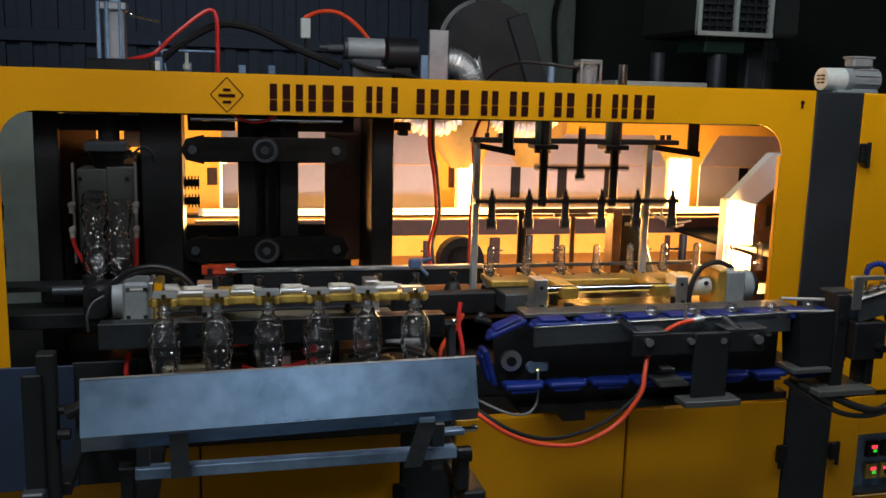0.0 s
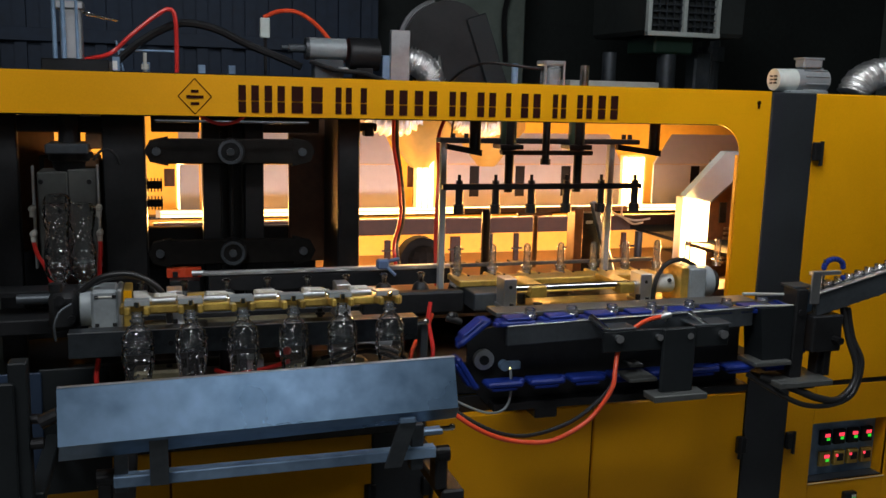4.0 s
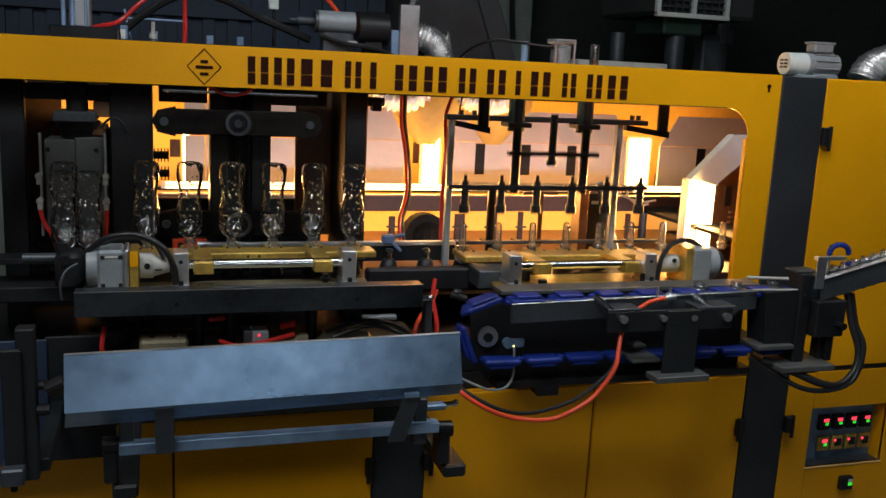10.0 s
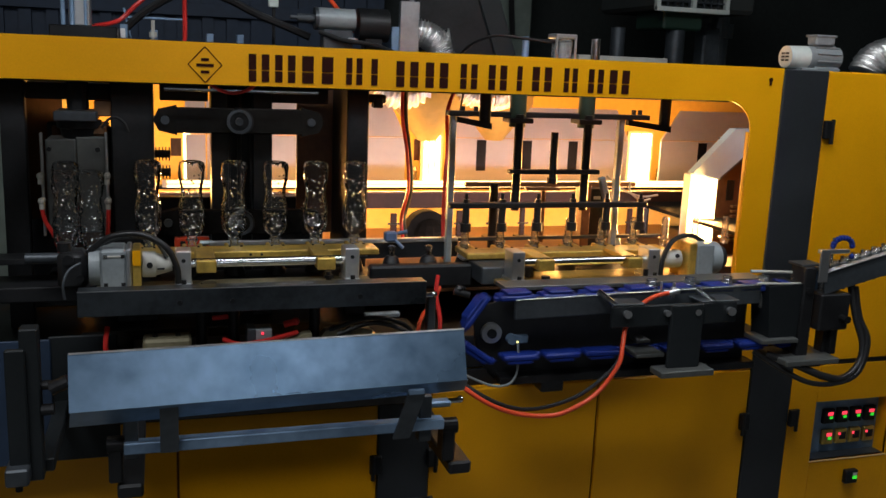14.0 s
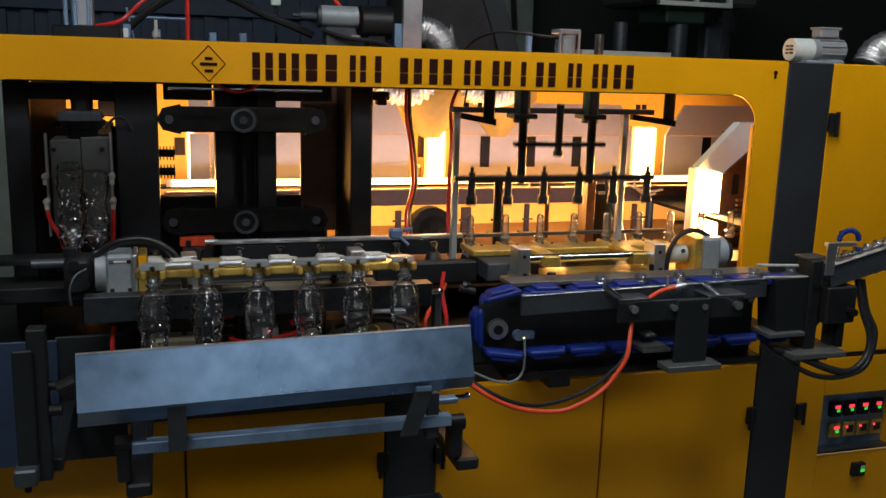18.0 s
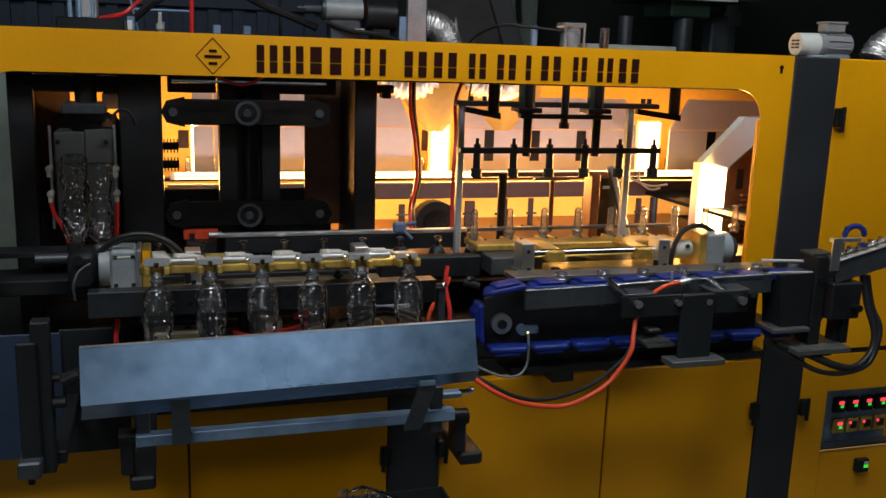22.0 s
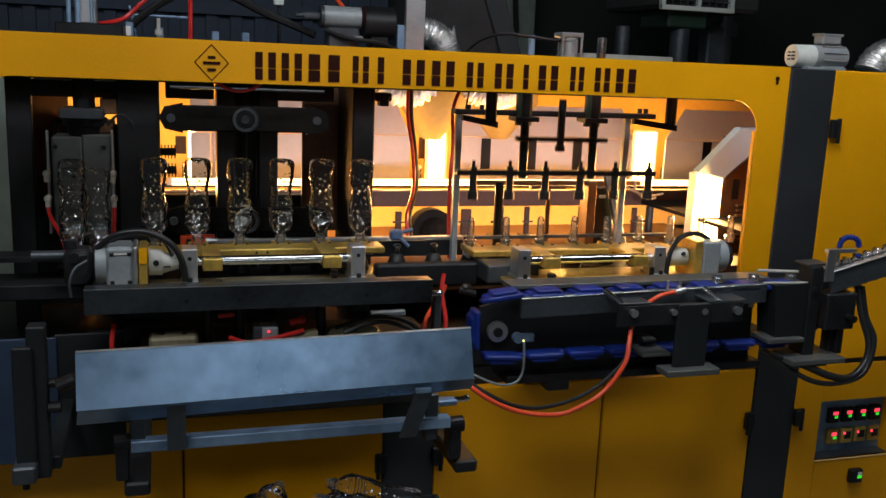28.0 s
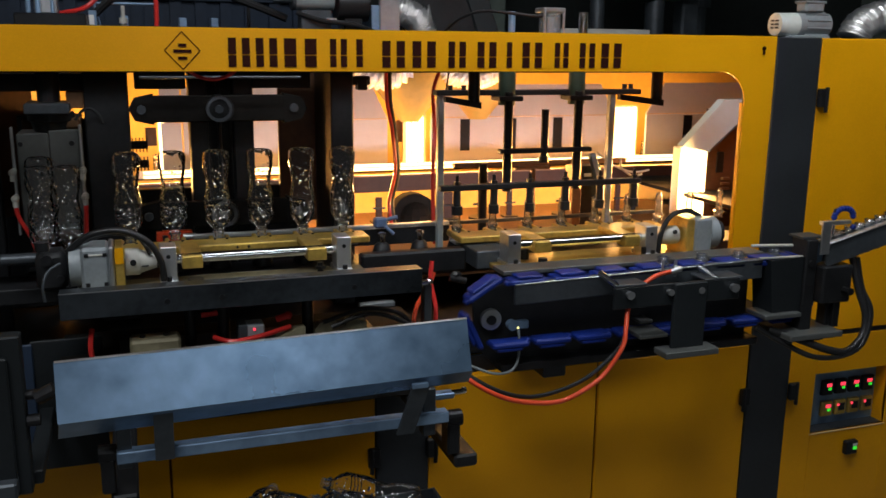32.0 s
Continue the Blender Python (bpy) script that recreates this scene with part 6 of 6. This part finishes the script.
def bottle_pose(t, k, i, lie):
    """Where bottle i of batch k is: queued, in the mould, on the seats, on the arm, falling, lying on the floor."""
    kc, p = phase(t)
    m = kc - k
    x = seat_x(i)
    if m < 0:
        s = m + f_step(p)
        wait = max(0.0, min(1.0, -s)) * (0.0, 0.12, 0.12, 0.12, -0.02, 0.03)[i]
        if s >= -2:
            return Matrix.Translation((x + 6 * PITCH * s - wait, YC, ZN))
        return Matrix.Translation((x - 12 * PITCH - wait, YC + 0.09 * (-2 - s), ZN))
    if m == 0 and p < 1.88:
        if p < 1.0:
            return Matrix.Translation((x, YC, ZN + f_ll(p)))
        return on_arm(f_lt(p), f_ll(p), ZL, x)
    dt = t - start(k) - 1.88
    held = on_arm(HANG, f_ll(1.88), ZL, x)
    q = min(1.0, dt / 0.45)
    z = max(held.translation.z - 4.9 * dt * dt, lie[2])
    side = Euler((radians(HANG) + lie[3] * q, lie[4] * q, lie[5] * q))
    return Matrix.LocRotScale((held.translation.x + lie[0] * q, held.translation.y + lie[1] * q, z), side, None)


def fed(t):
    k, p = phase(t)
    return 6 * PITCH * (k + f_feed(p))


def preform_pose(t, j, i):
    """Where preform i of batch j is: on the feed rail, on the conveyor, on the arm, on the seats, in the oven."""
    kc, p = phase(t)
    m = kc - j
    if m < 0 or (m == 0 and p < 2.4):
        x = XR[i] + 6 * PITCH * (j + 1) - fed(t)
        if x <= 1.44:
            return pose(x, YS - RG, ZR - DZ, 180)
        s = (x - 1.44) * 0.30
        d = CHD.normalized()
        c = CH0 + d * s + Vector((0, 0, 0.012))
        b = min(1.0, (x - 1.44) / 0.05)
        a = Vector((1.44, YS - RG, ZR - DZ))
        return Matrix.Translation(a.lerp(c, b)) @ pose(0, 0, 0, 180)
    if m == 0:
        return on_arm(f_rt(p), f_rl(p), ZR, XR[i])
    if m == 1 and p < 0.6:
        return Matrix.Translation((XR[i], YC, ZR + DZ + f_rl(p)))
    s = (m - 1) + f_step(p)
    z = ZR + DZ
    if s <= 2:
        return Matrix.Translation((XR[i] + 6 * PITCH * s, YC, z))
    if s <= 3:
        return Matrix.Translation((XR[i] + 12 * PITCH, YC + 1.36 * (s - 2), z))
    return Matrix.Translation((XR[i] + 12 * PITCH - 6 * PITCH * (s - 3), YC + 1.36, z))


bottle_bin = thing("bottle_bin", (0.06, -0.42, 0), "open grey sheet bin catching finished bottles", "bin")
part("floor", B(-0.30, 0.42, -0.62, -0.22, 0.455, 0.463, 0), SHEETDARK, bottle_bin)
for x0, x1, y0, y1 in ((-0.306, -0.30, -0.62, -0.22), (0.42, 0.426, -0.62, -0.22), (-0.306, 0.426, -0.626, -0.62), (-0.306, 0.426, -0.22, -0.214)):
    part("side", B(x0, x1, y0, y1, 0.0, 0.59, 0), SHEETDARK, bottle_bin)

first_bottle, first_preform = bottle_thing(), preform_thing()
BOTTLES = [(k, i) for k in range(0, 11) for i in range(6)]
PREFORMS = [(j, i) for j in range(-2, 11) for i in range(6)]
bottles = {q: (first_bottle if n == 0 else copy_thing(first_bottle, Matrix.Identity(4))) for n, q in enumerate(BOTTLES)}
preforms = {q: (first_preform if n == 0 else copy_thing(first_preform, Matrix.Identity(4))) for n, q in enumerate(PREFORMS)}

# the bottle that stays on its pin before the mould
PIN = (-0.457, 0.262)
pin = thing("blow_pin", (PIN[0], PIN[1], 1.035), "dark steel blow pin under the mould", "blow pin")
part("base", B(PIN[0] - 0.045, PIN[0] + 0.045, 0.241, 0.298, 1.035, 1.10, 0.003), BLACK, pin)
part("pin", Shape().turned([(0.026, 1.10), (0.026, 1.115), (0.019, 1.145), (0.0125, 1.157), (0.0, 1.157)], (PIN[0], PIN[1], 0), 14), BLACKOX, pin, smooth=True)
copy_thing(first_bottle, Matrix.Translation((PIN[0], PIN[1], ZN + 0.015)))

# blue chain links round the two wheels of the conveyor
CX0, CZ, CR = 0.545, 1.060, 0.074
NL = 19
RUN = (NL * PITCH - 2 * math.pi * CR) / 2


def link_pose(s):
    """A pose on the chain's loop; the top run goes left."""
    s %= NL * PITCH
    if s < RUN:
        return pose(CX0 + RUN - s, 0, CZ + CR)
    s -= RUN
    if s < math.pi * CR:
        a = s / CR
        return pose(CX0 - CR * math.sin(a), 0, CZ + CR * math.cos(a), 0, -math.degrees(a))
    s -= math.pi * CR
    if s < RUN:
        return pose(CX0 + s, 0, CZ - CR, 0, 180)
    a = (s - RUN) / CR
    return pose(CX0 + RUN + CR * math.sin(a), 0, CZ - CR * math.cos(a), 0, -180 - math.degrees(a))


base = Vector(conv.location)
LY = YS - RG
links = []
for n in range(NL):
    if n == 0:
        x, y, z = base
        lk = part("chain_link", B(x - 0.046, x + 0.046, y - 0.023, y + 0.023, z - 0.006, z + 0.008, 0.004).box(x - 0.030, x + 0.034, y - 0.021, y + 0.021, z + 0.008, z + 0.016, 0.003).box(x - 0.054, x - 0.04, y - 0.010, y + 0.010, z - 0.008, z + 0.002, 0.002), BLUE, conv)
    else:
        lk = links[0].copy()
        scene.collection.objects.link(lk)
    links.append(lk)


def motions():
    """Keys all that moves."""
    shift = Matrix.Translation
    for carr, zs, keys, f in ((left, ZL, LEFT_LIFT, f_ll), (right, ZR, RIGHT_LIFT, f_rl)):
        c = Vector(carr.location)
        walk(carr, [(t, shift(c + Vector((0, 0, f(phase(t)[1]))))) for t in beats(keys)])
    for arm, keys, f in ((left_arm, LEFT_TURN, f_lt), (right_arm, RIGHT_TURN, f_rt)):
        walk(arm, [(t, pose(0, 0, 0, f(phase(t)[1]))) for t in beats(keys)])
    f = curve(PRESS)
    c = Vector(mover.location)
    walk(mover, [(t, shift(c + Vector((0, 0, f(phase(t)[1]))))) for t in beats(PRESS)])
    f = curve(CLOSE)
    mid = (0.08, 0.12, 0.16, 0.2, 0.25, 2.17, 2.22, 2.27)
    for ob, dx in ((lp, -0.042), (rp, 0.042), (mr, -0.042), (ml, 0.052)):
        c = Vector(ob.location)
        walk(ob, [(t, shift(c + Vector((dx * f(phase(t)[1]), 0, 0)))) for t in beats(CLOSE, mid)])

    def rise(t):
        return math.sqrt(max(0.0, 0.205 ** 2 - (0.163 + 0.042 * f(phase(t)[1])) ** 2))

    for hb in hubs:
        c = Vector(hb.location)
        walk(hb, [(t, shift(c + Vector((0, 0, rise(t))))) for t in beats(CLOSE, mid)])
    for am, sx, z in arms:
        rows, c = [], Vector(am.location)
        for t in beats(CLOSE, mid):
            reach = 0.163 + 0.042 * f(phase(t)[1])
            turn = math.degrees(math.atan2(rise(t), reach))
            rows.append((t, pose(c.x + sx * 0.96 * (reach - 0.205), c.y, c.z, 0, sx * turn)))
        walk(am, rows)
    rng = random.Random(7)
    for (k, i), ob in bottles.items():
        goal = 0.05 + (seat_x(i) - 0.02) * 0.5 + rng.uniform(-0.03, 0.03)
        lie = (goal - seat_x(i), -0.09 + rng.uniform(-0.09, 0.06), 0.50 + 0.03 * min(k, 7) + rng.uniform(-0.006, 0.012), -radians(rng.uniform(70, 84)), 0.0, rng.uniform(-1.4, 1.4))
        ts = {0.0, 32.0}
        for q in range(-1, k):
            ts |= {start(q) + a for a, b in STEP}
        ts |= {start(k) + a for a, b in LEFT_LIFT + LEFT_TURN if a < 1.88}
        ts |= {start(k) + 1.88 + a for a in (0, 0.06, 0.12, 0.18, 0.24, 0.3, 0.36, 0.40, 0.43, 0.46, 0.6)}
        ts = sorted({round(t, 3) for t in ts if 0 <= t <= 32})
        walk(ob, [(t, bottle_pose(t, k, i, lie)) for t in ts])
    for (j, i), ob in preforms.items():
        ts = {0.0, 32.0}
        for q in range(-1, 11):
            if q <= j:
                ts |= {start(q) + a for a in (0, 0.12, 0.4, 0.7, 1.0, 1.3, 1.6, 1.8, 1.95)}
            if q > j:
                ts |= {start(q) + a for a, b in STEP}
        ts |= {start(j) + a for a, b in RIGHT_TURN + RIGHT_LIFT if a > 2.3}
        ts |= {start(j + 1) + a for a in (0.0, 0.3, 0.6)}
        ts = sorted({round(t, 3) for t in ts if 0 <= t <= 32})
        walk(ob, [(t, preform_pose(t, j, i)) for t in ts])
    feed_beats = [(a, 0) for a in (0, 0.12, 0.3, 0.5, 0.7, 0.9, 1.1, 1.3, 1.5, 1.7, 1.8, 1.95)]
    for n, lk in enumerate(links):
        walk(lk, [(t, shift(-base + Vector((0, LY, 0))) @ link_pose(fed(t) + n * PITCH)) for t in beats(feed_beats)])


motions()
